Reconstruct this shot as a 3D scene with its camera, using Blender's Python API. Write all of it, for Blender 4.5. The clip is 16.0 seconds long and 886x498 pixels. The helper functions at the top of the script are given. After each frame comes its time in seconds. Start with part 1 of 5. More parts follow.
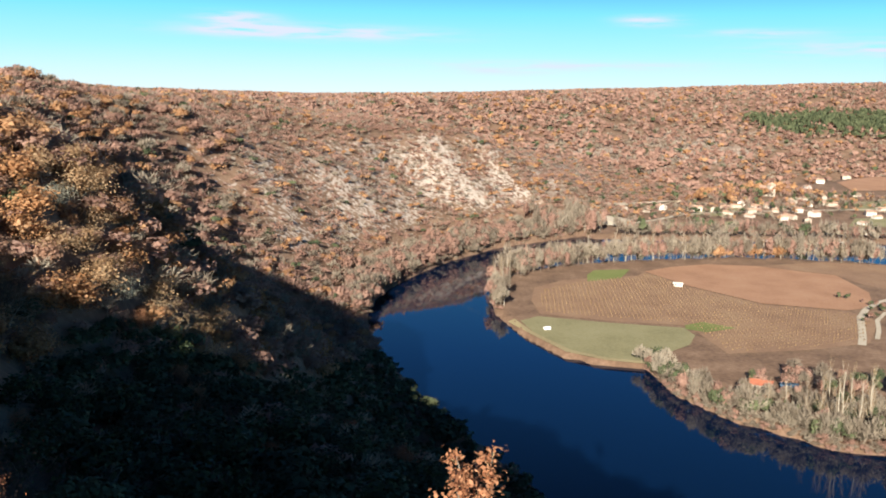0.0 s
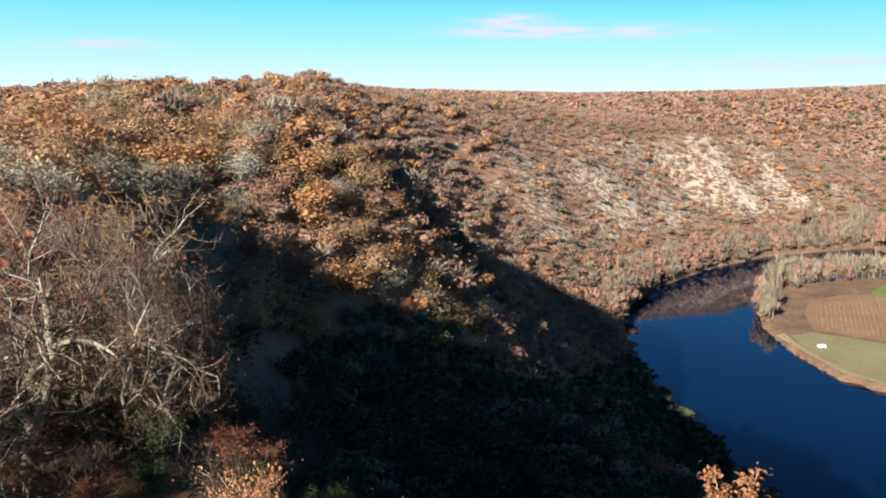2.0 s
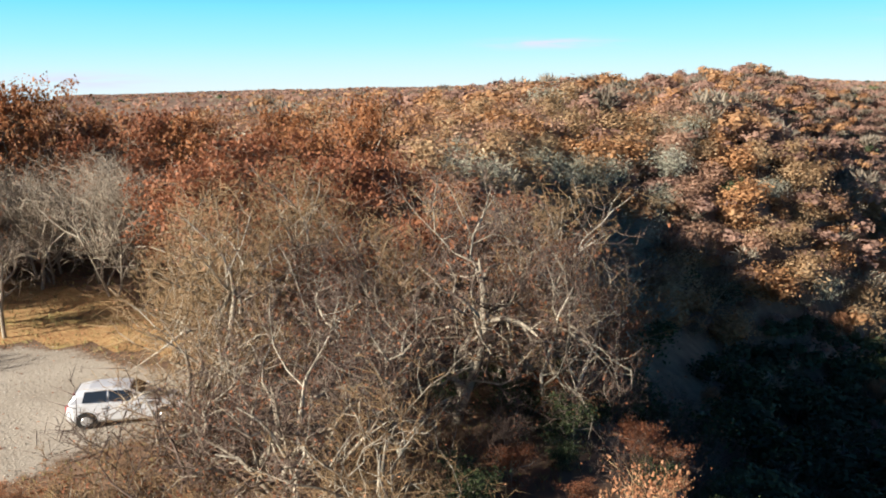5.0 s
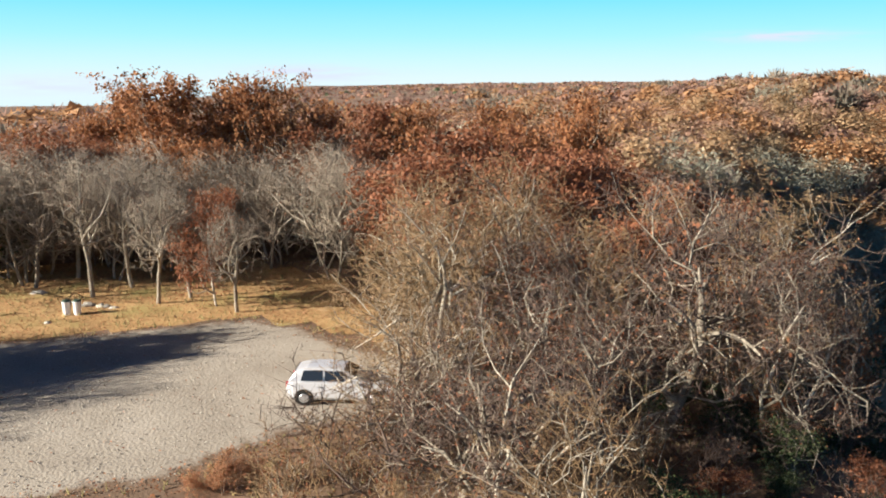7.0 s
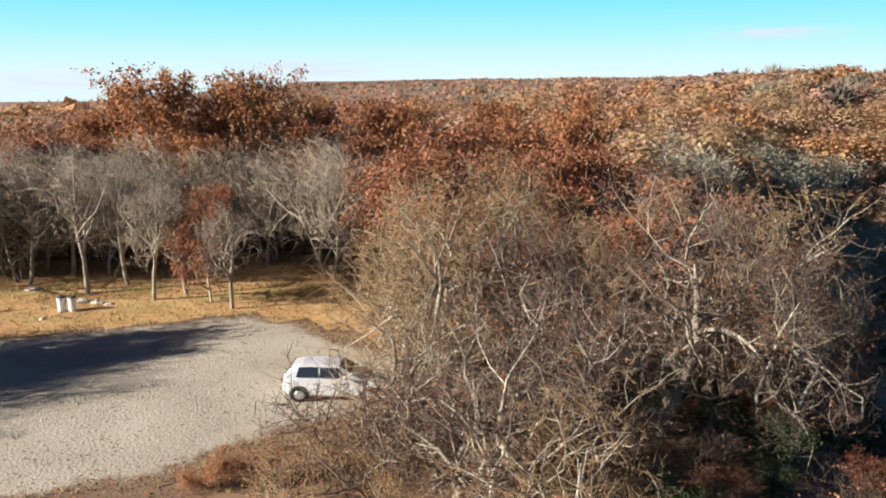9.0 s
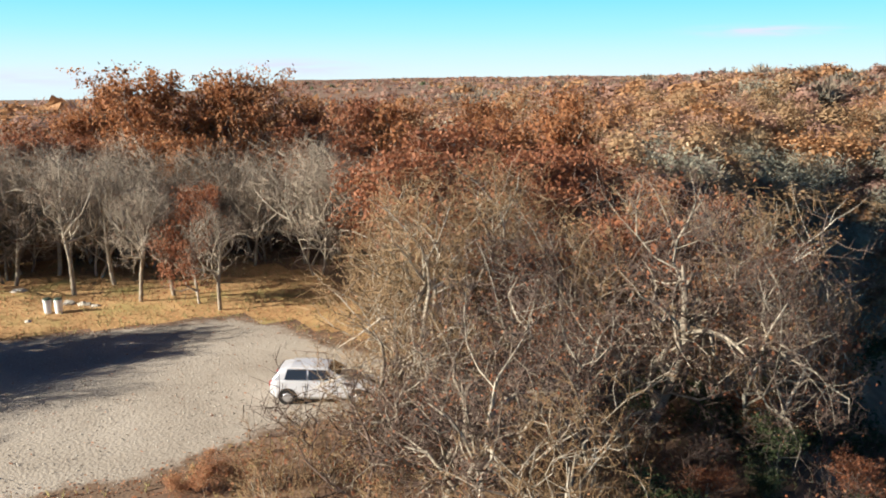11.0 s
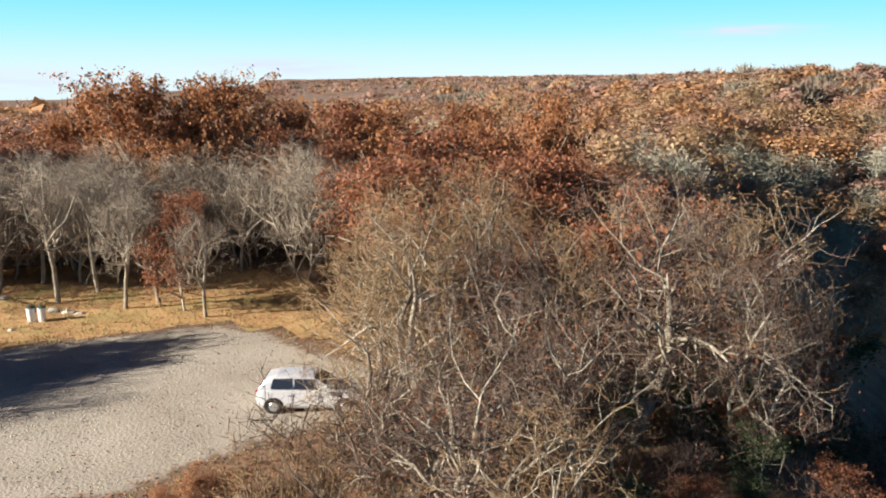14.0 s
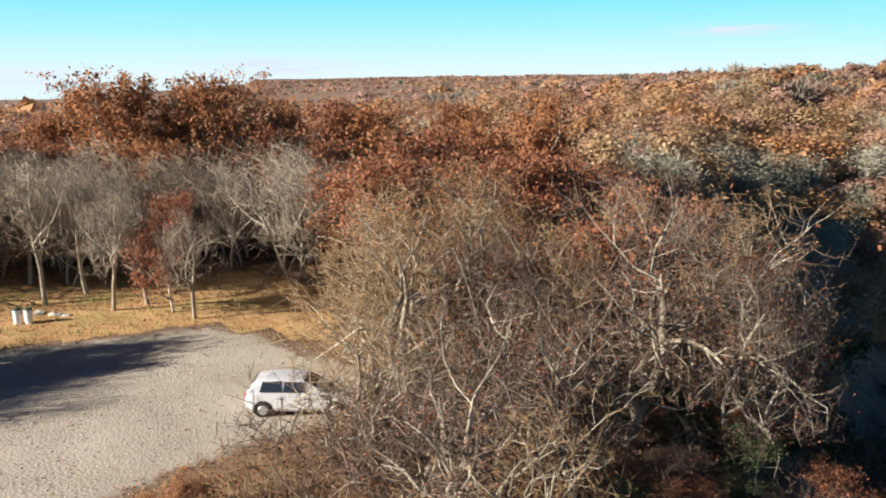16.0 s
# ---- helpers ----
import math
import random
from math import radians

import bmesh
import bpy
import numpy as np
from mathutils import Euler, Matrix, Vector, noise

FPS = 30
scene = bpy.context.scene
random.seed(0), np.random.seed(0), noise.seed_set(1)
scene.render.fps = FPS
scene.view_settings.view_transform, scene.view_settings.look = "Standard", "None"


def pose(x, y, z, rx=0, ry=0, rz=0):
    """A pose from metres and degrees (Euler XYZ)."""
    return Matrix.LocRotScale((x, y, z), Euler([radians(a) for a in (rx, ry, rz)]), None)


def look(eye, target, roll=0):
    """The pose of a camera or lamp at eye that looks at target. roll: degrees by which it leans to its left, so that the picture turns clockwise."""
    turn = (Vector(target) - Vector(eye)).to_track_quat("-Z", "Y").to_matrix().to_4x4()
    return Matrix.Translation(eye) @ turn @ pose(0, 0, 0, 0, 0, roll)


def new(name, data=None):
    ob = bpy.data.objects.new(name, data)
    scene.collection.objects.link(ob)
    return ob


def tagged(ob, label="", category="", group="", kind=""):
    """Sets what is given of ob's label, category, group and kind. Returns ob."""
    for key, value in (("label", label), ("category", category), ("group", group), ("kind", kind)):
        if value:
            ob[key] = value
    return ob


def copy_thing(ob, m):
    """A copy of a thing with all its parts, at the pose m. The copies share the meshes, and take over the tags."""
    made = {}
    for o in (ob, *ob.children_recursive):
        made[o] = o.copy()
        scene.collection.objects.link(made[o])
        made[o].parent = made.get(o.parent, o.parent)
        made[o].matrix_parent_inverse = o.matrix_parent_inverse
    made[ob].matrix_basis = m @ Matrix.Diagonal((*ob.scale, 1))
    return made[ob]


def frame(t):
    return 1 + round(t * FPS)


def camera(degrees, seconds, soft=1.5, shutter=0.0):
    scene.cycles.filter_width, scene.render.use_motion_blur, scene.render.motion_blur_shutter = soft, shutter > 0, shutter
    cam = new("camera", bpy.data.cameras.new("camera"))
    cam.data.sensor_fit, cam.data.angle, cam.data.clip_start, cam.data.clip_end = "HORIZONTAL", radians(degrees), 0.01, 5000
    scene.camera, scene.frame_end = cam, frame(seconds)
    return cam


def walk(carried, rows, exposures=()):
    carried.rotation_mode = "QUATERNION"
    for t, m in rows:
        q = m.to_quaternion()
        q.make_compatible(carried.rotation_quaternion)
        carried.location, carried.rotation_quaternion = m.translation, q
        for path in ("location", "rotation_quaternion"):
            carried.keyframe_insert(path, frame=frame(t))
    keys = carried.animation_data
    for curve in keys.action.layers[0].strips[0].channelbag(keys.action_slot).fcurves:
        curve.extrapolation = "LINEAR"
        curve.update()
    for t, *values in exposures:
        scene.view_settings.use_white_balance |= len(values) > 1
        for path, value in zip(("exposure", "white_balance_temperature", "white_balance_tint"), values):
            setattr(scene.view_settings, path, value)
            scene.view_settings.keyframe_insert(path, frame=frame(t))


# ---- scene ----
# ---------------------------------------------------------------- camera and its way
EYE_Z = 11.6
LENS = 55.13
# seconds, turn to the left of +Y, tilt, lean (degrees), offset x, y, z (metres)
WAY = [
    (0, 0.01, -10.39, 0.99, 0.08, -0.03, -0.00),
    (0.5, 1.44, -10.40, 0.91, 0.06, -0.02, -0.00),
    (1, 6.25, -10.47, 0.74, 0.05, 0.01, -0.00),
    (1.5, 12.26, -10.54, 0.55, 0.05, 0.02, -0.06),
    (2, 17.59, -10.63, 0.41, -0.01, 0.04, -0.01),
    (2.5, 22.49, -10.69, 0.23, 0.01, -0.00, 0.01),
    (3, 27.20, -10.75, 0.06, 0.01, -0.03, 0.01),
    (3.5, 31.87, -10.80, -0.12, -0.00, -0.02, 0.00),
    (4, 36.71, -10.80, -0.40, -0.02, -0.01, -0.02),
    (4.5, 41.59, -10.84, -0.48, -0.05, 0.01, -0.00),
    (5, 45.89, -10.88, -0.56, -0.08, 0.00, 0.01),
    (5.2, 47.60, -10.90, -0.56, -0.10, 0.00, 0.01),
    (7.3, 60.36, -11.29, -0.04, -0.62, 0.10, 0.15),
    (7.5, 60.32, -11.35, -0.09, -0.63, 0.13, 0.16),
    (8, 60.13, -11.38, -0.01, -0.61, 0.14, 0.13),
    (8.5, 59.93, -11.45, -0.04, -0.62, 0.15, 0.12),
    (9, 59.73, -11.49, -0.01, -0.61, 0.15, 0.13),
    (11.5, 58.78, -11.62, 0.02, -0.67, 0.20, 0.34),
    (12, 58.62, -11.62, -0.01, -0.68, 0.21, 0.48),
    (12.5, 58.50, -11.58, -0.11, -0.68, 0.24, 0.54),
    (13, 58.34, -11.63, -0.07, -0.68, 0.25, 0.59),
    (13.5, 58.17, -11.66, -0.09, -0.71, 0.24, 0.58),
    (14, 58.05, -11.64, -0.08, -0.68, 0.25, 0.56),
    (14.5, 57.89, -11.65, -0.05, -0.69, 0.23, 0.56),
    (15, 57.78, -11.69, -0.10, -0.74, 0.28, 0.54),
    (15.5, 57.65, -11.66, -0.09, -0.85, 0.37, 0.52),
    (16, 57.50, -11.67, -0.07, -0.96, 0.46, 0.54),
]


def drone(turn, tilt, lean, x, y, z):
    return pose(x, y, EYE_Z + z, 90 + tilt, 0, turn) @ pose(0, 0, 0, 0, 0, lean)


cam = camera(LENS, 16.0, soft=1.9)
walk(cam, [(row[0], drone(*row[1:])) for row in WAY])
scene.view_settings.exposure = 1.3

# ---------------------------------------------------------------- sky and sun
SUN_UP = radians(22.5)
SUN_FROM = radians(192)        # compass turn from +Y towards +X

sky_world = bpy.data.worlds.new("sky")
scene.world = sky_world
sky_world.use_nodes = True
nt = sky_world.node_tree
nt.nodes.clear()
w_out = nt.nodes.new("ShaderNodeOutputWorld")
w_bg = nt.nodes.new("ShaderNodeBackground")
w_sky = nt.nodes.new("ShaderNodeTexSky")
w_sky.sky_type = "NISHITA"
w_sky.sun_disc = False
w_sky.sun_elevation = SUN_UP
w_sky.sun_rotation = SUN_FROM
w_sky.altitude = 200
w_sky.air_density = 1.0
w_sky.dust_density = 0.25
w_sky.ozone_density = 2.2
w_bg.inputs["Strength"].default_value = 0.05
nt.links.new(w_bg.outputs[0], w_out.inputs[0])


def cloud_layer(tree, colour):
    """Thin flat winter clouds over the horizon, laid on the sky by direction."""
    n = tree.nodes
    k = tree.links.new
    tc = n.new("ShaderNodeTexCoord")
    sep = n.new("ShaderNodeSeparateXYZ")
    k(tc.outputs["Generated"], sep.inputs[0])
    turn = n.new("ShaderNodeMath")
    turn.operation = "ARCTAN2"
    k(sep.outputs["X"], turn.inputs[0])
    k(sep.outputs["Y"], turn.inputs[1])

    def m(op, a, b):
        x = n.new("ShaderNodeMath")
        x.operation = op
        for i, v in enumerate((a, b)):
            if isinstance(v, (int, float)):
                x.inputs[i].default_value = v
            elif v is not None:
                k(v, x.inputs[i])
        return x.outputs[0]

    total = None
    # turn to the right (degrees), height (degrees), half width, half height, weight
    for a, h, wa, wh, wt in ((-13.4, 4.45, 2.0, 0.38, 1.0), (-8.5, 3.75, 7.0, 0.42, 0.8), (-13.5, 3.75, 2.6, 0.3, 0.6),
                             (13.0, 4.75, 1.8, 0.3, 0.75), (19.5, 3.95, 3.4, 0.25, 0.5), (26.5, 3.0, 6.0, 0.5, 0.6),
                             (8.5, 1.9, 9.0, 0.28, 0.5), (4.0, 1.5, 3.0, 0.25, 0.5), (-38.8, 2.65, 3.6, 0.3, 0.75),
                             (-68.5, 0.5, 4.5, 0.5, 0.7), (-84.0, -0.2, 5.0, 0.6, 0.5), (36.0, 3.5, 6.0, 0.4, 0.6)):
        dx = m("DIVIDE", m("SUBTRACT", turn.outputs[0], radians(a)), radians(wa))
        dz = m("DIVIDE", m("SUBTRACT", sep.outputs["Z"], math.sin(radians(h))), radians(wh))
        d = m("ADD", m("MULTIPLY", dx, dx), m("MULTIPLY", dz, dz))
        g = m("MULTIPLY", m("POWER", 2.718, m("MULTIPLY", d, -1.0)), wt * 1.7)
        total = g if total is None else m("ADD", total, g)
    stretch = n.new("ShaderNodeMapping")
    stretch.inputs["Scale"].default_value = (6, 6, 62)
    k(tc.outputs["Generated"], stretch.inputs[0])
    nz = n.new("ShaderNodeTexNoise")
    nz.inputs["Scale"].default_value = 3.2
    nz.inputs["Detail"].default_value = 5
    k(stretch.outputs[0], nz.inputs["Vector"])
    ramp = n.new("ShaderNodeMapRange")
    ramp.inputs["From Min"].default_value = 0.30
    ramp.inputs["From Max"].default_value = 0.62
    k(nz.outputs["Fac"], ramp.inputs["Value"])
    cover = n.new("ShaderNodeMath")
    cover.operation = "MULTIPLY"
    cover.use_clamp = True
    k(total, cover.inputs[0])
    k(ramp.outputs[0], cover.inputs[1])
    mix = n.new("ShaderNodeMixRGB")
    k(cover.outputs[0], mix.inputs["Fac"])
    k(colour, mix.inputs["Color1"])
    mix.inputs["Color2"].default_value = (6.3, 6.9, 8.4, 1)
    return mix.outputs[0]


# clear cold sky: pale at the horizon, soon deep blue above
w_tc = nt.nodes.new("ShaderNodeTexCoord")
w_sep = nt.nodes.new("ShaderNodeSeparateXYZ")
nt.links.new(w_tc.outputs["Generated"], w_sep.inputs[0])
w_ramp = nt.nodes.new("ShaderNodeValToRGB")
w_stops = ((0.0, (6.6, 8.2, 8.7)), (0.025, (5.1, 8.0, 9.0)), (0.05, (3.4, 7.7, 9.4)), (0.09, (1.7, 6.8, 9.5)), (0.13, (0.5, 3.2, 6.6)), (0.3, (0.16, 1.5, 5.0)), (0.55, (0.04, 0.2, 0.7)), (1.0, (0.03, 0.1, 0.35)))
while len(w_ramp.color_ramp.elements) < len(w_stops):
    w_ramp.color_ramp.elements.new(0.5)
for stop, (place_at, colour) in zip(w_ramp.color_ramp.elements, w_stops):
    stop.position = place_at
    stop.color = (*[c / 12 for c in colour], 1)
nt.links.new(w_sep.outputs["Z"], w_ramp.inputs[0])
w_gain = nt.nodes.new("ShaderNodeMixRGB")
w_gain.blend_type = "MULTIPLY"
w_gain.inputs["Fac"].default_value = 1.0
w_gain.inputs["Color2"].default_value = (12, 12, 12, 1)
nt.links.new(w_ramp.outputs[0], w_gain.inputs["Color1"])
w_tint = nt.nodes.new("ShaderNodeMixRGB")
w_tint.inputs["Fac"].default_value = 0.93
nt.links.new(w_sky.outputs[0], w_tint.inputs["Color1"])
nt.links.new(w_gain.outputs[0], w_tint.inputs["Color2"])
nt.links.new(cloud_layer(nt, w_tint.outputs[0]), w_bg.inputs["Color"])

sun_data = bpy.data.lights.new("sun", "SUN")
sun_data.energy = 5.0
sun_data.angle = radians(0.53)
sun_data.color = (1.0, 0.92, 0.805)
sun = new("sun", sun_data)
SUN_DIR = Vector((math.sin(SUN_FROM) * math.cos(SUN_UP), math.cos(SUN_FROM) * math.cos(SUN_UP), math.sin(SUN_UP)))
sun.matrix_world = look(SUN_DIR * 300, (0, 0, 0))


# ---------------------------------------------------------------- materials
def material(name, stops, scale=3.0, fine=30.0, rough=0.85, bump=0.3, metal=0.0, vary="none", spread=0.25,
             through_light=0.0, size_attr="", gloss=0.3):
    """Colour stops run over two scales of noise. vary: object, island or tint (a value kept with the mesh) shifts the brightness."""
    mt = bpy.data.materials.new(name)
    mt.use_nodes = True
    t = mt.node_tree
    n, k = t.nodes, t.links.new
    b = n["Principled BSDF"]
    tc = n.new("ShaderNodeTexCoord")
    big = n.new("ShaderNodeTexNoise")
    big.inputs["Scale"].default_value = scale
    big.inputs["Detail"].default_value = 4
    small = n.new("ShaderNodeTexNoise")
    small.inputs["Scale"].default_value = fine
    small.inputs["Detail"].default_value = 3
    k(tc.outputs["Object"], big.inputs["Vector"])
    k(tc.outputs["Object"], small.inputs["Vector"])
    blend = n.new("ShaderNodeMath")
    blend.operation = "MULTIPLY_ADD"
    k(small.outputs["Fac"], blend.inputs[0])
    blend.inputs[1].default_value = 0.45
    half = n.new("ShaderNodeMath")
    half.operation = "MULTIPLY"
    half.inputs[1].default_value = 0.55
    k(big.outputs["Fac"], half.inputs[0])
    k(half.outputs[0], blend.inputs[2])
    fac = blend.outputs[0]
    if vary != "none":
        if vary == "object":
            src = n.new("ShaderNodeObjectInfo").outputs["Random"]
        elif vary == "island":
            src = n.new("ShaderNodeNewGeometry").outputs["Random Per Island"]
        else:
            at = n.new("ShaderNodeAttribute")
            at.attribute_name = "tint"
            src = at.outputs["Fac"]
        shift = n.new("ShaderNodeMapRange")
        shift.inputs["To Min"].default_value = -spread
        shift.inputs["To Max"].default_value = spread
        k(src, shift.inputs["Value"])
        add = n.new("ShaderNodeMath")
        add.operation = "ADD"
        k(fac, add.inputs[0])
        k(shift.outputs[0], add.inputs[1])
        fac = add.outputs[0]
    ramp = n.new("ShaderNodeValToRGB")
    while len(ramp.color_ramp.elements) < len(stops):
        ramp.color_ramp.elements.new(0.5)
    for i, (e, c) in enumerate(zip(ramp.color_ramp.elements, stops)):
        e.position = 0.25 + 0.5 * i / max(1, len(stops) - 1)
        e.color = (*c, 1)
    k(fac, ramp.inputs[0])
    k(ramp.outputs[0], b.inputs["Base Color"])
    b.inputs["Roughness"].default_value = rough
    b.inputs["Metallic"].default_value = metal
    b.inputs["Specular IOR Level"].default_value = gloss
    if bump:
        bp = n.new("ShaderNodeBump")
        bp.inputs["Strength"].default_value = bump
        bp.inputs["Distance"].default_value = 0.05
        k(small.outputs["Fac"], bp.inputs["Height"])
        k(bp.outputs[0], b.inputs["Normal"])
    if through_light:
        tr = n.new("ShaderNodeBsdfTranslucent")
        k(ramp.outputs[0], tr.inputs["Color"])
        mx = n.new("ShaderNodeMixShader")
        mx.inputs[0].default_value = through_light
        k(b.outputs[0], mx.inputs[1])
        k(tr.outputs[0], mx.inputs[2])
        k(mx.outputs[0], n["Material Output"].inputs["Surface"])
    return mt


M_BARK = material("pale lichen bark", [(0.13, 0.105, 0.08), (0.34, 0.295, 0.225), (0.56, 0.51, 0.42)], 1.2, 9, 0.9, 0.6, vary="object", spread=0.12)
M_TWIG_TAN = material("tan twigs", [(0.12, 0.070, 0.036), (0.26, 0.170, 0.088), (0.42, 0.305, 0.18)], 0.5, 6, 0.9, 0, vary="object", spread=0.15)
M_TWIG_GREY = material("grey twigs", [(0.115, 0.088, 0.066), (0.245, 0.197, 0.148), (0.375, 0.32, 0.25)], 0.5, 6, 0.9, 0, vary="object", spread=0.15)
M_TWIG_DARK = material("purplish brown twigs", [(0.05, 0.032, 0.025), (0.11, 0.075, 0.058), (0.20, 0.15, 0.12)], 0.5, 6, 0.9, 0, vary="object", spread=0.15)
M_TWIG_SILVER = material("silvery lichened twigs", [(0.16, 0.15, 0.11), (0.29, 0.28, 0.21), (0.40, 0.39, 0.31)], 0.5, 6, 0.9, 0, vary="object", spread=0.15)
M_LEAF_ORANGE = material("orange oak leaves", [(0.18, 0.07, 0.03), (0.36, 0.15, 0.062), (0.47, 0.235, 0.105)], 0.6, 4, 0.7, 0, vary="island", spread=0.2, through_light=0.36)
M_LEAF_RUST = material("rust oak leaves", [(0.15, 0.055, 0.03), (0.30, 0.115, 0.055), (0.42, 0.19, 0.10)], 0.6, 4, 0.7, 0, vary="island", spread=0.2, through_light=0.36)
M_LEAF_PALE = material("pale dry leaves", [(0.24, 0.10, 0.052), (0.43, 0.20, 0.10), (0.56, 0.31, 0.175)], 0.6, 4, 0.7, 0, vary="island", spread=0.2, through_light=0.36)
M_LEAF_AMBER = material("amber oak leaves", [(0.27, 0.125, 0.055), (0.47, 0.25, 0.115), (0.60, 0.37, 0.20)], 0.6, 4, 0.7, 0, vary="island", spread=0.12, through_light=0.36)
M_LEAF_SANDY = material("sandy brown leaves", [(0.25, 0.135, 0.085), (0.41, 0.245, 0.165), (0.53, 0.36, 0.255)], 0.6, 4, 0.7, 0, vary="island", spread=0.12, through_light=0.36)
M_LEAF_BUFF = material("buff withered leaves", [(0.27, 0.17, 0.09), (0.44, 0.29, 0.16), (0.56, 0.41, 0.25)], 0.6, 4, 0.7, 0, vary="island", spread=0.12, through_light=0.36)
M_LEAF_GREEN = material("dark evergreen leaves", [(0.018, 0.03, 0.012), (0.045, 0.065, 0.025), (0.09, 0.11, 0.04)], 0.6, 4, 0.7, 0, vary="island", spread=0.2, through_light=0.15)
# far woods
M_WOOD_ORANGE = material("orange woodland", [(0.24, 0.115, 0.055), (0.43, 0.235, 0.115), (0.56, 0.35, 0.19)], 0.15, 1.5, 0.9, 0, vary="tint", spread=0.14, through_light=0.36)
M_WOOD_BROWN = material("brown woodland", [(0.22, 0.132, 0.10), (0.35, 0.212, 0.16), (0.45, 0.29, 0.222)], 0.15, 1.5, 0.9, 0, vary="tint", spread=0.14, through_light=0.36)
M_WOOD_GREY = material("bare grey woodland", [(0.17, 0.135, 0.10), (0.29, 0.24, 0.18), (0.39, 0.34, 0.26)], 0.15, 1.5, 0.9, 0, vary="tint", spread=0.16, through_light=0.36)
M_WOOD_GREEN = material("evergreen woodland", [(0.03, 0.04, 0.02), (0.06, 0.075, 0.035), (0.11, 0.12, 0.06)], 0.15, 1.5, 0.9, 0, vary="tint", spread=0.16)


# ---------------------------------------------------------------- lie of the land
WATER_Z = -118.0
FLOOR_Z = -115.6
# foot of the hills, from behind the camera along the outer bank and round to the far side of the village
FOOT = [(420, -420), (185, -60), (140, 50), (104, 125), (60, 205), (25, 278), (-6, 345), (-32, 410), (-45, 480), (-42, 530), (-30, 575), (-14, 615), (10, 662),
        (45, 715), (88, 752), (137, 790), (170, 850), (215, 920), (270, 1000), (340, 1080), (430, 1150), (560, 1250), (720, 1340),
        (1100, 1450), (2600, 1700), (2600, -420)]
PENINSULA = [(38, 582), (33, 540), (33, 495), (39, 471), (46, 445), (62, 411), (80, 398), (101, 393), (105, 358), (120, 329), (137, 314), (148, 302),
             (170, 296), (240, 288), (420, 280), (800, 300), (800, 600), (520, 640), (420, 655), (343, 668), (318, 676), (276, 684), (232, 684), (184, 672), (138, 660), (92, 640), (46, 600)]
TERRACE = [(137, 772), (174, 769), (238, 776), (284, 772), (363, 773), (420, 772), (700, 780), (2600, 900), (2600, 1700), (1100, 1450), (720, 1340),
           (560, 1250), (430, 1150), (340, 1080), (270, 1000), (215, 920), (170, 850), (137, 790)]


COMBE = ((-8, 6), (-56, 120))
COMBE_DOWN = 16
RIB = ((-86, 110), (-36, 400))
RIB_UP = 17
FLANK = 13
SPUR_UP = 8


def smooth(a, b, x):
    u = np.clip((x - a) / (b - a), 0, 1)
    return u * u * (3 - 2 * u)


def polygon_distance(px, py, ring):
    """Distance to the ring's outline, negative inside."""
    best = np.full(px.shape, 1e9)
    inside = np.zeros(px.shape, bool)
    for (ax, ay), (bx, by) in zip(ring, ring[1:] + ring[:1]):
        dx, dy = bx - ax, by - ay
        u = np.clip(((px - ax) * dx + (py - ay) * dy) / (dx * dx + dy * dy), 0, 1)
        best = np.minimum(best, np.hypot(px - ax - u * dx, py - ay - u * dy))
        if ay != by:
            cross = (ay > py) != (by > py)
            inside ^= cross & (px < (bx - ax) * (py - ay) / (by - ay) + ax)
    return np.where(inside, -best, best)


def line_distance(px, py, a, b):
    """Distance to a stretch of line, and how far along it (0 to 1)."""
    dx, dy = b[0] - a[0], b[1] - a[1]
    u = np.clip(((px - a[0]) * dx + (py - a[1]) * dy) / (dx * dx + dy * dy), 0, 1)
    return np.hypot(px - a[0] - u * dx, py - a[1] - u * dy), u


WAVES = {}


def ripple(x, y, size, seed):
    """Cheap smooth unevenness, about -1 to 1."""
    if seed not in WAVES:
        r = np.random.RandomState(seed)
        WAVES[seed] = [(r.uniform(0, 6.283), r.uniform(0.55, 1.6), r.uniform(0, 6.283)) for _ in range(7)]
    v = np.zeros(np.shape(x))
    for a, s, phase in WAVES[seed]:
        v = v + np.sin((x * math.cos(a) + y * math.sin(a)) * 6.283 / (size * s) + phase)
    return v / 4.0


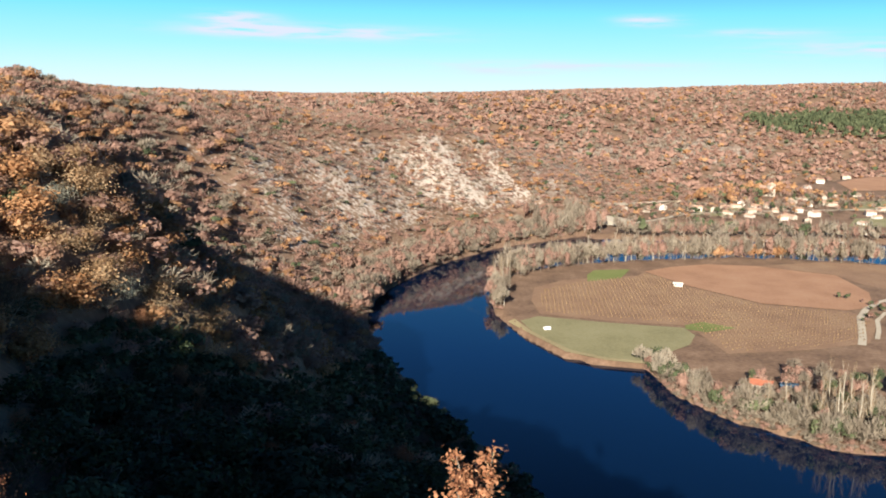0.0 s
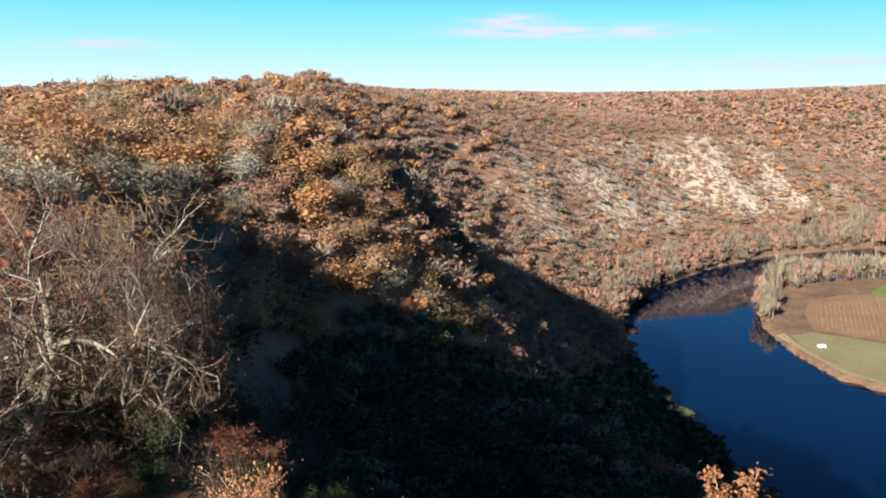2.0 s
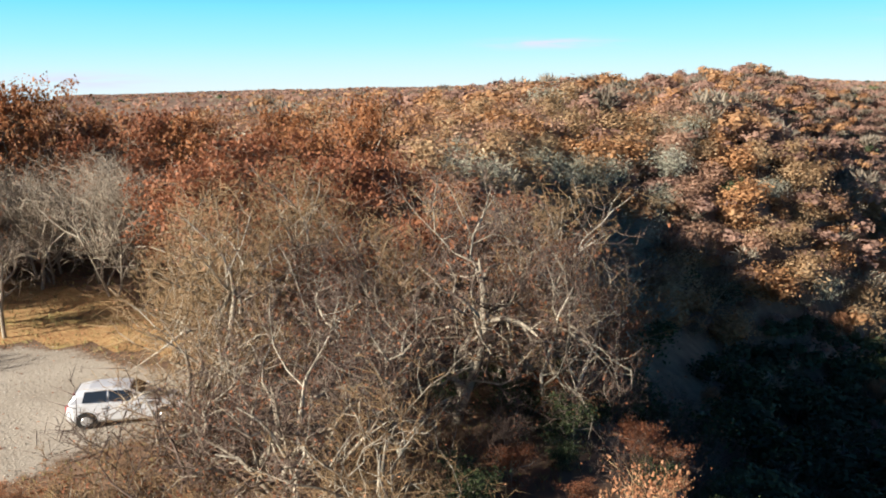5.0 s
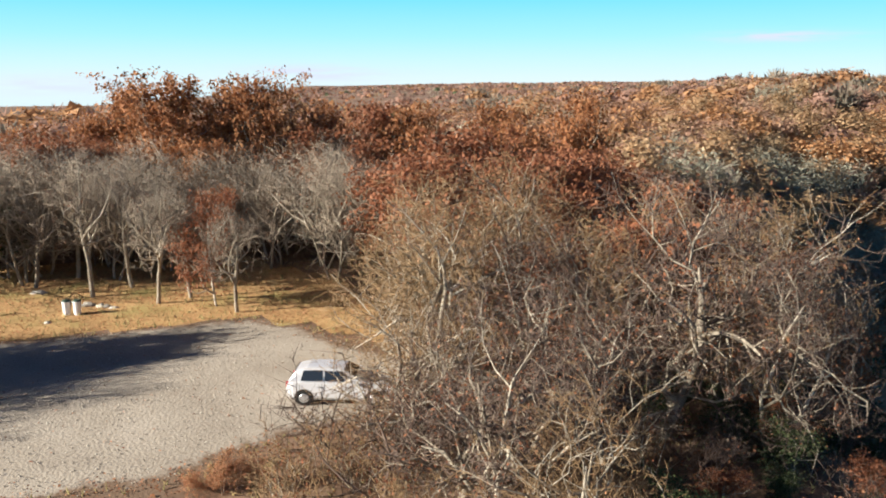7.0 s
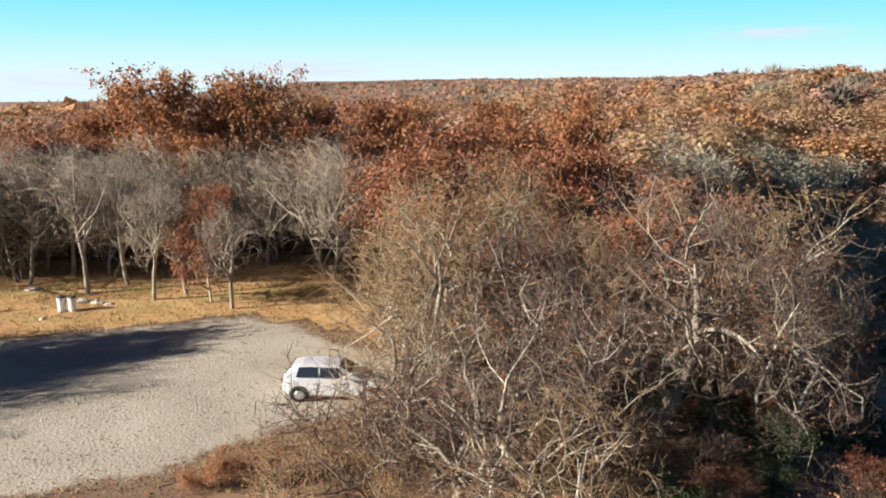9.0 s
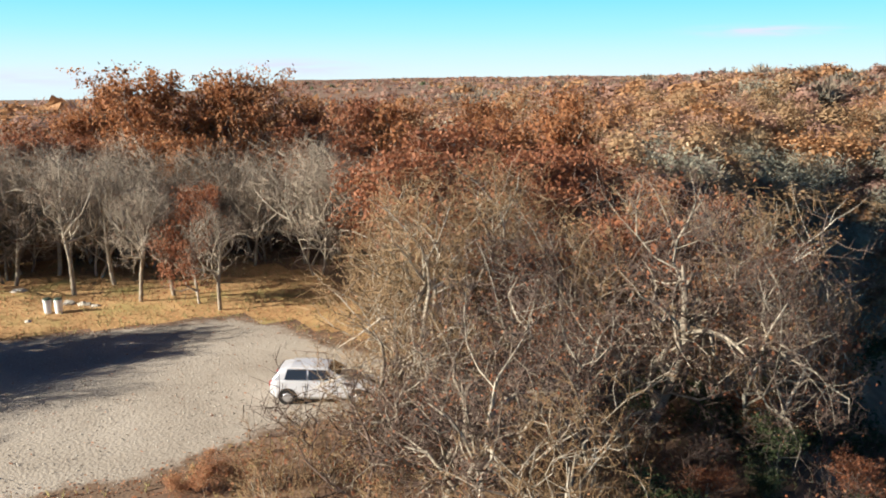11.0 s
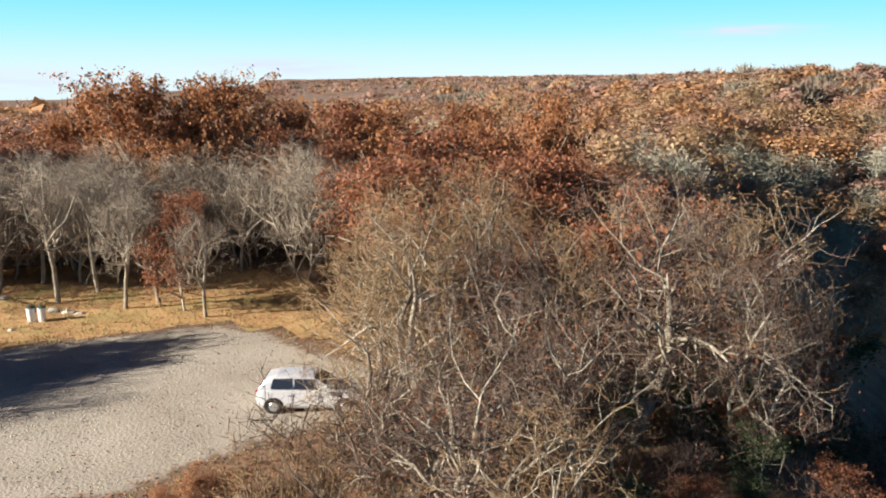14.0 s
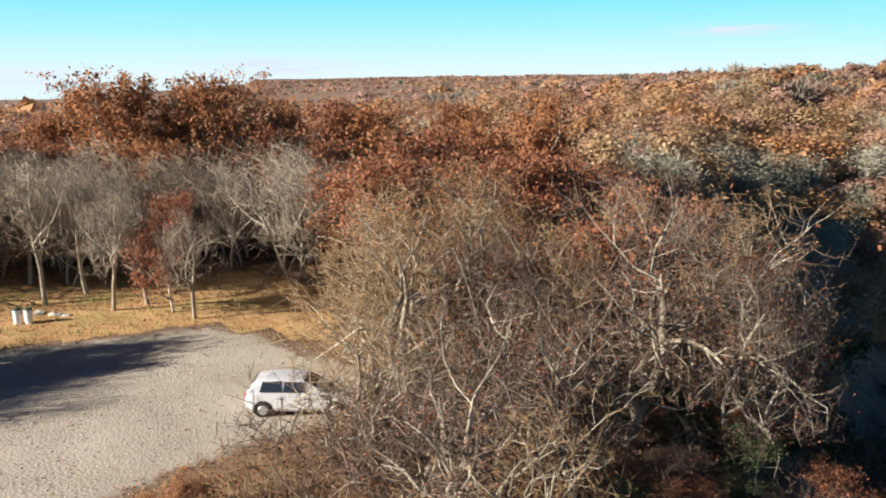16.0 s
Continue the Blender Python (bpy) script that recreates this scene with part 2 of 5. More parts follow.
def height(x, y):
    x, y = np.asarray(x, float), np.asarray(y, float)
    r = np.hypot(x, y)
    left = np.degrees(np.arctan2(-x, y))
    # upland
    amp = np.interp(left, [-60, -25, -10, 0, 9, 20, 26, 35, 45, 58, 70, 80, 90, 130], [30, 24, 11, 2, -4, 1, 15, 5, 2, -4, -20, -52, -76, -76])
    upland = amp * smooth(90, 650, r) * np.where(left < 5, np.clip(r / 1300, 0, 2.2), np.where(left > 70, np.clip(r / 900, 0, 2), 1.0))
    upland = upland + ripple(x, y, 420, 3) * 3.0 * smooth(150, 700, r) + ripple(x, y, 120, 4) * 1.2 * smooth(70, 300, r)
    upland = upland - 13 * np.exp(-((r - 880) / 230) ** 2) * (1 - smooth(8, 16, left))
    # valley side
    s = polygon_distance(x, y, FOOT)
    wide = np.interp(y, [-50, 150, 330, 460, 600, 900, 1200], [178, 186, 196, 200, 178, 195, 560]) + ripple(x, y, 170, 8) * 10
    u = np.clip(s / wide, 0, 1.3)
    soft_top = np.where(u < 0.8, u * 1.05, 1 - np.clip(1.2 - u, 0, 1) ** 2)
    brink = np.clip(u * 1.13, 0, 1) - 0.05 * np.exp(-((u * 1.13 - 1) / 0.06) ** 2)
    side = brink + (soft_top - brink) * smooth(200, 420, y)
    z = FLOOR_Z - 1 + (upland - FLOOR_Z + 1) * side
    ribs = ripple(x + 0.4 * y, y * 0.25 - x * 0.3, 95, 11) * 5.0 * np.sin(np.pi * np.clip(u, 0, 1)) * smooth(350, 560, y)
    z = z + ribs
    # the brink runs past the viewpoint and the ground drops away from it to the river
    q = 0.82 * x + 0.57 * y
    fall = 0.76 * np.where(q > 8, q - 4, np.clip(q + 8, 0, 16) ** 2 / 64)
    drop = np.maximum(FLOOR_Z - 1, -fall + ripple(x, y, 60, 15) * 2.0 * smooth(5, 40, q))
    near = 1 - smooth(240, 420, y)
    z = np.where(s > 0, z + (np.minimum(z, drop) - z) * near, z)
    # the rounded spur, its sunlit rib and the hollow behind it
    z = z + SPUR_UP * np.exp(-((x + 118) / 66) ** 2 - ((y - 190) / 66) ** 2)
    d, v = line_distance(x, y, *COMBE)
    z = z - COMBE_DOWN * np.exp(-(d / 24) ** 2) * smooth(0.0, 0.25, v)
    d, v = line_distance(x, y, *RIB)
    z = z + RIB_UP * np.exp(-(d / 24) ** 2) * smooth(0, 45, s) * smooth(0.0, 0.3, v) * (1 - smooth(0.62, 0.92, v))
    d, v = line_distance(x, y, (-104, 232), (-50, 420))
    z = z - 16 * np.exp(-(d / 26) ** 2) * smooth(0, 50, s) * smooth(0.0, 0.25, v)
    # the rib's flank falls off steeply below its shoulder
    d, v = line_distance(x, y, (-43, 160), (-14, 245))
    z = z - FLANK * np.exp(-(d / 17) ** 2)
    # level ground of the car park
    flat = 1 - smooth(6, 30, polygon_distance(x, y, [(-24, -40), (-18, 14), (-34, 26), (-60, 30), (-75, -40)]))
    z = z * (1 - flat)
    # valley floor and river bed
    land = np.minimum(polygon_distance(x, y, PENINSULA), polygon_distance(x, y, TERRACE))
    bed = np.where(land < 0, FLOOR_Z + np.clip(y - 790, 0, 900) * 0.028, FLOOR_Z - 6 * smooth(-1, 5, land))
    bank = WATER_Z - 3.2 + 6.0 * smooth(-9, 9, s)
    inner = np.maximum(bed, np.where(s > -12, bank, -400))
    z = np.where(s < 0, inner, np.maximum(z, inner))
    return z


def mesh_object(name, verts, faces, mat, parent=None, label="", smooth_faces=False, tint=None):
    me = bpy.data.meshes.new(name)
    verts = np.asarray(verts, np.float32)
    if isinstance(faces, np.ndarray):
        n, c = faces.shape
        me.vertices.add(len(verts))
        me.vertices.foreach_set("co", verts.ravel())
        me.loops.add(n * c)
        me.loops.foreach_set("vertex_index", faces.astype(np.int32).ravel())
        me.polygons.add(n)
        me.polygons.foreach_set("loop_start", np.arange(0, n * c, c, dtype=np.int32))
        me.polygons.foreach_set("loop_total", np.full(n, c, np.int32))
        me.update(calc_edges=True)
    else:
        me.from_pydata([tuple(v) for v in verts.tolist()], [], faces)
    if tint is not None:
        at = me.attributes.new("tint", "FLOAT", "POINT")
        at.data.foreach_set("value", np.asarray(tint, np.float32))
    if smooth_faces:
        me.polygons.foreach_set("use_smooth", np.ones(len(me.polygons), bool))
    me.materials.append(mat)
    ob = new(name, me)
    if parent is not None:
        ob.parent = parent
    if label:
        ob["label"] = label
    return ob


def part(name, bm, mat, parent, label=""):
    me = bpy.data.meshes.new(name)
    bm.to_mesh(me)
    bm.free()
    me.materials.append(mat)
    ob = new(name, me)
    ob.parent = parent
    if label:
        ob["label"] = label
    return ob


def thing(name, label, category, m, group=""):
    ob = new(name)
    ob.empty_display_size = 0.3
    ob.matrix_world = m
    return tagged(ob, label, category, group)


# ---------------------------------------------------------------- ground
M_GROUND = material("leaf litter and thin turf", [(0.07, 0.046, 0.031), (0.185, 0.115, 0.074), (0.31, 0.21, 0.14)], 0.06, 0.55, 0.95, 0.4)


def limestone_ground():
    """Leaf litter and turf, with bare limestone breaking through where the mask 'rock' lies."""
    mt = M_GROUND
    n, k = mt.node_tree.nodes, mt.node_tree.links.new
    b = n["Principled BSDF"]
    old = b.inputs["Base Color"].links[0].from_socket
    at = n.new("ShaderNodeAttribute")
    at.attribute_name = "rock"
    tc = n.new("ShaderNodeTexCoord")
    nz = n.new("ShaderNodeTexNoise")
    nz.inputs["Scale"].default_value = 0.16
    nz.inputs["Detail"].default_value = 8
    nz.inputs["Roughness"].default_value = 0.7
    lay = n.new("ShaderNodeMapping")
    lay.inputs["Rotation"].default_value = (0, 0, radians(-24))
    lay.inputs["Scale"].default_value = (1.5, 0.34, 0.8)
    k(tc.outputs["Object"], lay.inputs["Vector"])
    k(lay.outputs[0], nz.inputs["Vector"])
    add = n.new("ShaderNodeMath")
    add.operation = "ADD"
    k(at.outputs["Fac"], add.inputs[0])
    k(nz.outputs["Fac"], add.inputs[1])
    cut = n.new("ShaderNodeMapRange")
    cut.inputs["From Min"].default_value = 1.86
    cut.inputs["From Max"].default_value = 2.12
    speck = n.new("ShaderNodeTexNoise")
    speck.inputs["Scale"].default_value = 0.33
    speck.inputs["Detail"].default_value = 4
    k(tc.outputs["Object"], speck.inputs["Vector"])
    rough = n.new("ShaderNodeMath")
    rough.operation = "MULTIPLY_ADD"
    rough.inputs[1].default_value = 1.7
    k(speck.outputs["Fac"], rough.inputs[0])
    k(add.outputs[0], rough.inputs[2])
    k(rough.outputs[0], cut.inputs["Value"])
    stone = n.new("ShaderNodeValToRGB")
    stone.color_ramp.elements[0].color = (0.30, 0.26, 0.21, 1)
    stone.color_ramp.elements[1].color = (0.57, 0.49, 0.42, 1)
    nz2 = n.new("ShaderNodeTexNoise")
    nz2.inputs["Scale"].default_value = 0.4
    nz2.inputs["Detail"].default_value = 6
    k(tc.outputs["Object"], nz2.inputs["Vector"])
    k(nz2.outputs["Fac"], stone.inputs[0])
    mix = n.new("ShaderNodeMixRGB")
    k(cut.outputs[0], mix.inputs["Fac"])
    k(old, mix.inputs["Color1"])
    k(stone.outputs[0], mix.inputs["Color2"])
    k(mix.outputs[0], b.inputs["Base Color"])


limestone_ground()


def rockiness(x, y):
    """How bare the valley side is: scree and outcrops on the slope across the river."""
    s = polygon_distance(x, y, FOOT)
    wide = np.interp(y, [-50, 150, 330, 460, 600, 900, 1200], [178, 186, 196, 200, 178, 195, 560])
    u = s / wide
    left = np.degrees(np.arctan2(-x, y))
    face = smooth(0.06, 0.3, u) * (1 - smooth(0.72, 0.98, u)) * (y > 500)
    span = np.interp(left, [-26, -21, -18, -15, -12, -9, -4, 2, 6, 9, 13, 20, 26], [0.25, 0.5, 0.74, 0.72, 0.6, 0.68, 0.70, 0.70, 0.68, 0.60, 0.5, 0.36, 0.14])
    # scree runs straight down the fall of the slope
    along, down = x * 0.77 + y * 0.63, x * 0.63 - y * 0.77
    streak = ripple(along + 0.12 * down, down * 0.16, 62, 21) + 0.6 * ripple(along, down * 0.3, 24, 22)
    face = face * (1 - smooth(0.42, 0.62, u) * smooth(950, 1100, y))
    return np.clip(face * span * (0.86 + 0.22 * streak), 0, 1)


def build_ground():
    rings = [0.0]
    r = 2.0
    while r < 4800:
        rings.append(r)
        r *= 1.016 if 230 < r < 950 else 1.034
    rings = np.array([0.01] + rings[1:] + [4900.0])
    turns = np.concatenate([np.linspace(-180, -48, 34)[:-1], np.linspace(-48, 104, 380)[:-1], np.linspace(104, 180, 20)[:-1]])
    a = np.radians(turns)
    gx = -np.sin(a)[None, :] * rings[:, None]
    gy = np.cos(a)[None, :] * rings[:, None]
    gz = height(gx, gy)
    nr, na = gx.shape
    verts = np.concatenate([np.stack([gx, gy, gz], -1).reshape(-1, 3), [[0, 0, float(height(0.0, 0.0))]]])
    i = np.arange(nr - 1)[:, None] * na
    j = np.arange(na)[None, :]
    j2 = (j + 1) % na
    quads = np.stack([i + j, i + na + j, i + na + j2, i + j2], -1).reshape(-1, 4)[:, ::-1]
    ob = mesh_object("ground", verts, quads, M_GROUND, smooth_faces=True)
    c = len(verts) - 1
    me = ob.data
    at = me.attributes.new("rock", "FLOAT", "POINT")
    rock = np.concatenate([rockiness(gx, gy).ravel(), [0.0]])
    at.data.foreach_set("value", rock.astype(np.float32))
    return tagged(ob, "wooded limestone hillsides and valley floor in winter", "ground", kind="structure")


build_ground()


def build_water():
    mt = bpy.data.materials.new("river water")
    mt.use_nodes = True
    n, k = mt.node_tree.nodes, mt.node_tree.links.new
    b = n["Principled BSDF"]
    b.inputs["Base Color"].default_value = (0.001, 0.007, 0.025, 1)
    b.inputs["Roughness"].default_value = 0.03
    b.inputs["IOR"].default_value = 1.33
    tc = n.new("ShaderNodeTexCoord")
    nz = n.new("ShaderNodeTexNoise")
    nz.inputs["Scale"].default_value = 0.25
    nz.inputs["Detail"].default_value = 3
    k(tc.outputs["Object"], nz.inputs["Vector"])
    bp = n.new("ShaderNodeBump")
    bp.inputs["Strength"].default_value = 0.025
    bp.inputs["Distance"].default_value = 0.3
    k(nz.outputs["Fac"], bp.inputs["Height"])
    k(bp.outputs[0], b.inputs["Normal"])
    ring = [(420, -420), (190, 10), (110, 140), (50, 215), (10, 280), (-22, 345), (-48, 410), (-60, 480), (-56, 540), (-30, 605), (0, 680),
            (40, 735), (90, 775), (140, 800), (700, 800), (2400, 900), (2400, -400)]
    ob = mesh_object("river", [(x, y, WATER_Z) for x, y in ring], [list(range(len(ring)))[::-1]], mt)
    return tagged(ob, "calm dark blue river winding round the bend", "river", kind="structure")


build_water()


# ---------------------------------------------------------------- trees
def tubes(segs, sides=3):
    """Tapered rods: rows of (ax, ay, az, bx, by, bz, ra, rb)."""
    s = np.asarray(segs, float)
    a, b, ra, rb = s[:, 0:3], s[:, 3:6], s[:, 6], s[:, 7]
    d = b - a
    d /= np.linalg.norm(d, axis=1, keepdims=True) + 1e-9
    h = np.where(np.abs(d[:, 2:3]) > 0.9, np.array([[1.0, 0, 0]]), np.array([[0, 0, 1.0]]))
    u = np.cross(d, h)
    u /= np.linalg.norm(u, axis=1, keepdims=True)
    v = np.cross(d, u)
    ang = np.arange(sides) * 2 * np.pi / sides
    ring = np.cos(ang)[None, :, None] * u[:, None, :] + np.sin(ang)[None, :, None] * v[:, None, :]
    va = a[:, None, :] + ring * ra[:, None, None]
    vb = b[:, None, :] + ring * rb[:, None, None]
    verts = np.concatenate([va, vb], 1).reshape(-1, 3)
    base = np.arange(len(s))[:, None] * (2 * sides)
    i = np.arange(sides)[None, :]
    j = (i + 1) % sides
    f = np.stack([base + i, base + j, base + sides + j, base + sides + i], -1).reshape(-1, 4)
    return verts, f


def chain(segs, sides=6):
    """One unbroken tapered tube a stem, through segments that follow one another."""
    ang = np.arange(sides) * 2 * np.pi / sides
    ring = np.stack([np.cos(ang), np.sin(ang), ang * 0], 1)
    verts, faces, last = [], [], None
    n = 0
    for s in segs:
        a, b = np.array(s[0:3]), np.array(s[3:6])
        if last is None or np.linalg.norm(a - last) > 1e-6:
            verts.append(a + ring * s[6])
            n += sides
        verts.append(b + ring * s[7])
        i = np.arange(sides)
        j = (i + 1) % sides
        faces.append(np.stack([n - sides + i, n - sides + j, n + j, n + i], 1))
        n += sides
        last = b
    return np.concatenate(verts), np.concatenate(faces)


def spikes(segs):
    """Thin pointed twigs, three faces each."""
    s = np.asarray(segs, float)
    a, b, ra = s[:, 0:3], s[:, 3:6], s[:, 6]
    d = b - a
    d /= np.linalg.norm(d, axis=1, keepdims=True) + 1e-9
    h = np.where(np.abs(d[:, 2:3]) > 0.9, np.array([[1.0, 0, 0]]), np.array([[0, 0, 1.0]]))
    u = np.cross(d, h)
    u /= np.linalg.norm(u, axis=1, keepdims=True)
    v = np.cross(d, u)
    ang = np.arange(3) * 2 * np.pi / 3
    ring = a[:, None, :] + (np.cos(ang)[None, :, None] * u[:, None, :] + np.sin(ang)[None, :, None] * v[:, None, :]) * ra[:, None, None]
    verts = np.concatenate([ring, b[:, None, :]], 1).reshape(-1, 3)
    base = np.arange(len(s))[:, None] * 4
    f = np.stack([np.concatenate([base + i, base + (i + 1) % 3, base + 3], 1) for i in range(3)], 1).reshape(-1, 3)
    return verts, f


def leaf_cards(points, size, rng, stretch=1.6, out=None, loose=0.6):
    """Small bent leaf pieces, two faces each, turned every way or, with out given, mostly away from the crown."""
    p = np.asarray(points, float)
    n = len(p)
    u = rng.normal(size=(n, 3))
    u /= np.linalg.norm(u, axis=1, keepdims=True)
    w = rng.normal(size=(n, 3))
    v = np.cross(u, w)
    v /= np.linalg.norm(v, axis=1, keepdims=True)
    nn = np.cross(u, v)
    if out is not None:
        nn = out / (np.linalg.norm(out, axis=1, keepdims=True) + 1e-9) + rng.normal(size=(n, 3)) * loose
        nn /= np.linalg.norm(nn, axis=1, keepdims=True)
        u = np.cross(nn, w)
        u /= np.linalg.norm(u, axis=1, keepdims=True)
        v = np.cross(nn, u)
    sz = size * rng.uniform(0.6, 1.4, size=(n, 1))
    a = p - u * sz * stretch / 2
    c = p + u * sz * stretch / 2
    b = p + v * sz * 0.5 + nn * sz * 0.2
    d = p - v * sz * 0.5 + nn * sz * 0.2
    verts = np.stack([a, b, c, d], 1).reshape(-1, 3)
    f = np.arange(n * 4).reshape(-1, 4)
    return verts, f


def grow(rng, tall, levels=4, lean=0.1, spread=0.9, first=0.3, forks=(7, 6, 5, 4), thick=0.13, droop=0.0, stems=1, crook=0.25, ratio=0.66, bole=0.5, taper=0.62):
    """A tree as rods by level, and the ends of its twigs."""
    rods = [[] for _ in range(levels)]
    ends = []

    def limb(p, d, length, r, level):
        steps = 1 if level == levels - 1 else max(2, 5 - level)
        nodes = [(p.copy(), r)]
        for i in range(steps):
            d = d + rng.normal(size=3) * crook * (bole if level == 0 else 1)
            d[2] += (0.18 if level else 0.35) - droop * level * 0.1
            d /= np.linalg.norm(d)
            q = p + d * length / steps
            r2 = r * (1 - 0.55 / steps) if level == 0 else r * (1 - 0.6 / steps)
            if i == steps - 1:
                r2 = r * 0.3
            rods[level].append((*p, *q, r, r2))
            p, r = q, r2
            nodes.append((p.copy(), r))
        if level + 1 < levels:
            n = forks[level]
            for i in range(n):
                t = first + (1 - first) * (i + rng.uniform(0.1, 0.9)) / n if level == 0 else 0.15 + 0.85 * (i + rng.uniform(0, 1)) / n
                k = min(int(t * steps), steps - 1)
                w = t * steps - k
                q = nodes[k][0] * (1 - w) + nodes[k + 1][0] * w
                rr = nodes[k][1] * (1 - w) + nodes[k + 1][1] * w
                side = rng.normal(size=3)
                side -= d * side.dot(d)
                side /= np.linalg.norm(side)
                e = d * rng.uniform(0.35, 0.8) + side * spread
                e[2] += 0.12
                e /= np.linalg.norm(e)
                limb(q, e, length * ratio * rng.uniform(0.7, 1.2) * (1.15 - 0.4 * t), max(rr * taper, 0.011), level + 1)
        else:
            ends.append(p)

    for i in range(stems):
        d = np.array([rng.normal() * lean, rng.normal() * lean, 1.0])
        if stems > 1:
            a = i * 6.283 / stems + rng.uniform(0, 1)
            d[0] += 0.35 * math.cos(a)
            d[1] += 0.35 * math.sin(a)
        limb(np.array([rng.normal() * 0.12 * (stems > 1), rng.normal() * 0.12 * (stems > 1), -0.3]), d / np.linalg.norm(d), tall * 0.62 * rng.uniform(0.85, 1.1), thick * tall / 9, 0)
    return rods, np.array(ends)


def make_tree(name, label, seed, tall, twig_mat, leaf_mat=None, leaf_size=0.14, leaf_count=0, levels=4, group="trees round the car park", category="tree", leaf_spread=0.25, bright=False, sides=5, crown_cap=97.0, loose=0.9, leaf_stretch=1.6, bark=None, **how):
    """A tree: trunk with limbs, twigs and, where it has kept them, its leaves."""
    rng = np.random.RandomState(seed)
    rods, ends = grow(rng, tall, levels, **how)
    # no stray leader above the crown
    top = float(np.percentile(ends[:, 2], crown_cap))
    for level in range(levels):
        rods[level] = [s for s in rods[level] if max(s[2], s[5]) < top] or rods[level]
    root = thing(name, label, category, Matrix.Identity(4), group)
    v, f = chain(rods[0], sides + 1)
    mesh_object("trunk", v, f, bark or M_BARK, root, "" if bark else "pale lichen-covered trunk", smooth_faces=True)
    v, f = tubes(rods[1], sides)
    tagged(mesh_object("limbwork", v, f, bark or M_BARK, root, smooth_faces=True), kind="stuff")
    pale = levels - 1 if bright else 2
    for name_of, some, mat in (("branchwork", rods[2:pale] if bright != "limbs" else rods[2:3], M_BARK), ("fine_branchwork", rods[pale:-1] if bright != "limbs" else rods[3:-1], twig_mat)):
        segs = [s for level in some for s in level]
        if segs:
            v, f = tubes(segs, 3)
            tagged(mesh_object(name_of, v, f, mat, root), kind="stuff")
    v, f = spikes(rods[-1])
    tagged(mesh_object("twig_mass", v, f, twig_mat, root), kind="stuff")
    if leaf_count:
        last = np.array(rods[-1])[rng.randint(0, len(rods[-1]), leaf_count)]
        t = rng.uniform(0, 1, size=(leaf_count, 1))
        pick = last[:, 0:3] * (1 - t) + last[:, 3:6] * t + rng.normal(size=(leaf_count, 3)) * leaf_spread
        heart = np.array([*pick[:, :2].mean(0), np.percentile(pick[:, 2], 30)])
        v, f = leaf_cards(pick, leaf_size, rng, leaf_stretch, pick - heart, loose)
        mesh_object("crown", v, f, leaf_mat, root)
    root["tall"] = float(top)
    return root


def place(tree, x, y, tall, turn, sink=0.15, wide=1.0):
    """A copy of a tree, standing on the ground with its top at the height asked for."""
    s = tall / tree["tall"]
    ob = copy_thing(tree, Matrix.Identity(4))
    ob.matrix_basis = pose(x, y, float(height(x, y)) - sink, 0, 0, turn) @ Matrix.Diagonal((s * wide, s * wide, s, 1))
    return ob


def remove_thing(ob):
    for o in (*ob.children_recursive, ob):
        bpy.data.objects.remove(o)


BARE_FORK = make_tree("bare_oak", "bare oak with pale crooked lichen-covered limbs", 11, 10, M_TWIG_DARK, M_LEAF_RUST, 0.06, 700, levels=5, forks=(11, 6, 6, 4), first=0.22, spread=1.15, crook=0.46, thick=0.15, bole=0.75, taper=0.68, bright="limbs")
BARE_BROAD = make_tree("bare_oak", "broad bare oak with twisted whitish limbs and dark twigs", 43, 10, M_TWIG_DARK, M_LEAF_RUST, 0.06, 500, levels=5, forks=(9, 6, 5, 4), first=0.3, spread=1.25, crook=0.46, thick=0.095, bole=0.9, taper=0.68, stems=2, bright="limbs")
BARE_TAN = make_tree("bare_maple", "bare bushy tan-twigged tree with many stems", 12, 8, M_TWIG_TAN, M_LEAF_PALE, 0.045, 160, levels=5, stems=3, forks=(6, 5, 4, 5), first=0.12, spread=1.05, crook=0.4, thick=0.125, droop=0.2, bole=0.8, taper=0.68, bright="limbs")
BARE_SPARSE = make_tree("bare_sapling", "thin bare dark sapling with open crooked branches", 45, 5, M_TWIG_DARK, None, levels=4, forks=(8, 5, 4), first=0.2, spread=1.2, crook=0.34, thick=0.09, bole=0.8, ratio=0.75, bark=M_TWIG_DARK)
BARE_SLIM = make_tree("bare_young_oak", "bare oak with a clean pale trunk in leaf litter", 13, 9, M_TWIG_GREY, M_LEAF_RUST, 0.05, 160, levels=5, first=0.42, forks=(10, 6, 5, 4), spread=1.15, crook=0.34, thick=0.17, bole=0.5)
BARE_FAR = make_tree("bare_grey_oak", "bare grey oak in the thicket", 19, 8, M_TWIG_GREY, M_LEAF_RUST, 0.06, 60, levels=4, first=0.2, forks=(9, 7, 7), spread=1.0, crook=0.3, thick=0.08, stems=2, sides=4)
LEAFY_ORANGE = make_tree("orange_oak", "oak still full of dry orange leaves", 14, 11, M_TWIG_GREY, M_LEAF_ORANGE, 0.13, 9000, levels=4, forks=(11, 8, 6), first=0.2, spread=0.95, leaf_spread=0.14, crown_cap=97.0)
LEAFY_RUST = make_tree("rust_oak", "oak with rust-brown withered leaves", 15, 10, M_TWIG_GREY, M_LEAF_RUST, 0.115, 6000, levels=4, forks=(11, 7, 6), first=0.15, spread=1.0, leaf_spread=0.2, crown_cap=93.0)
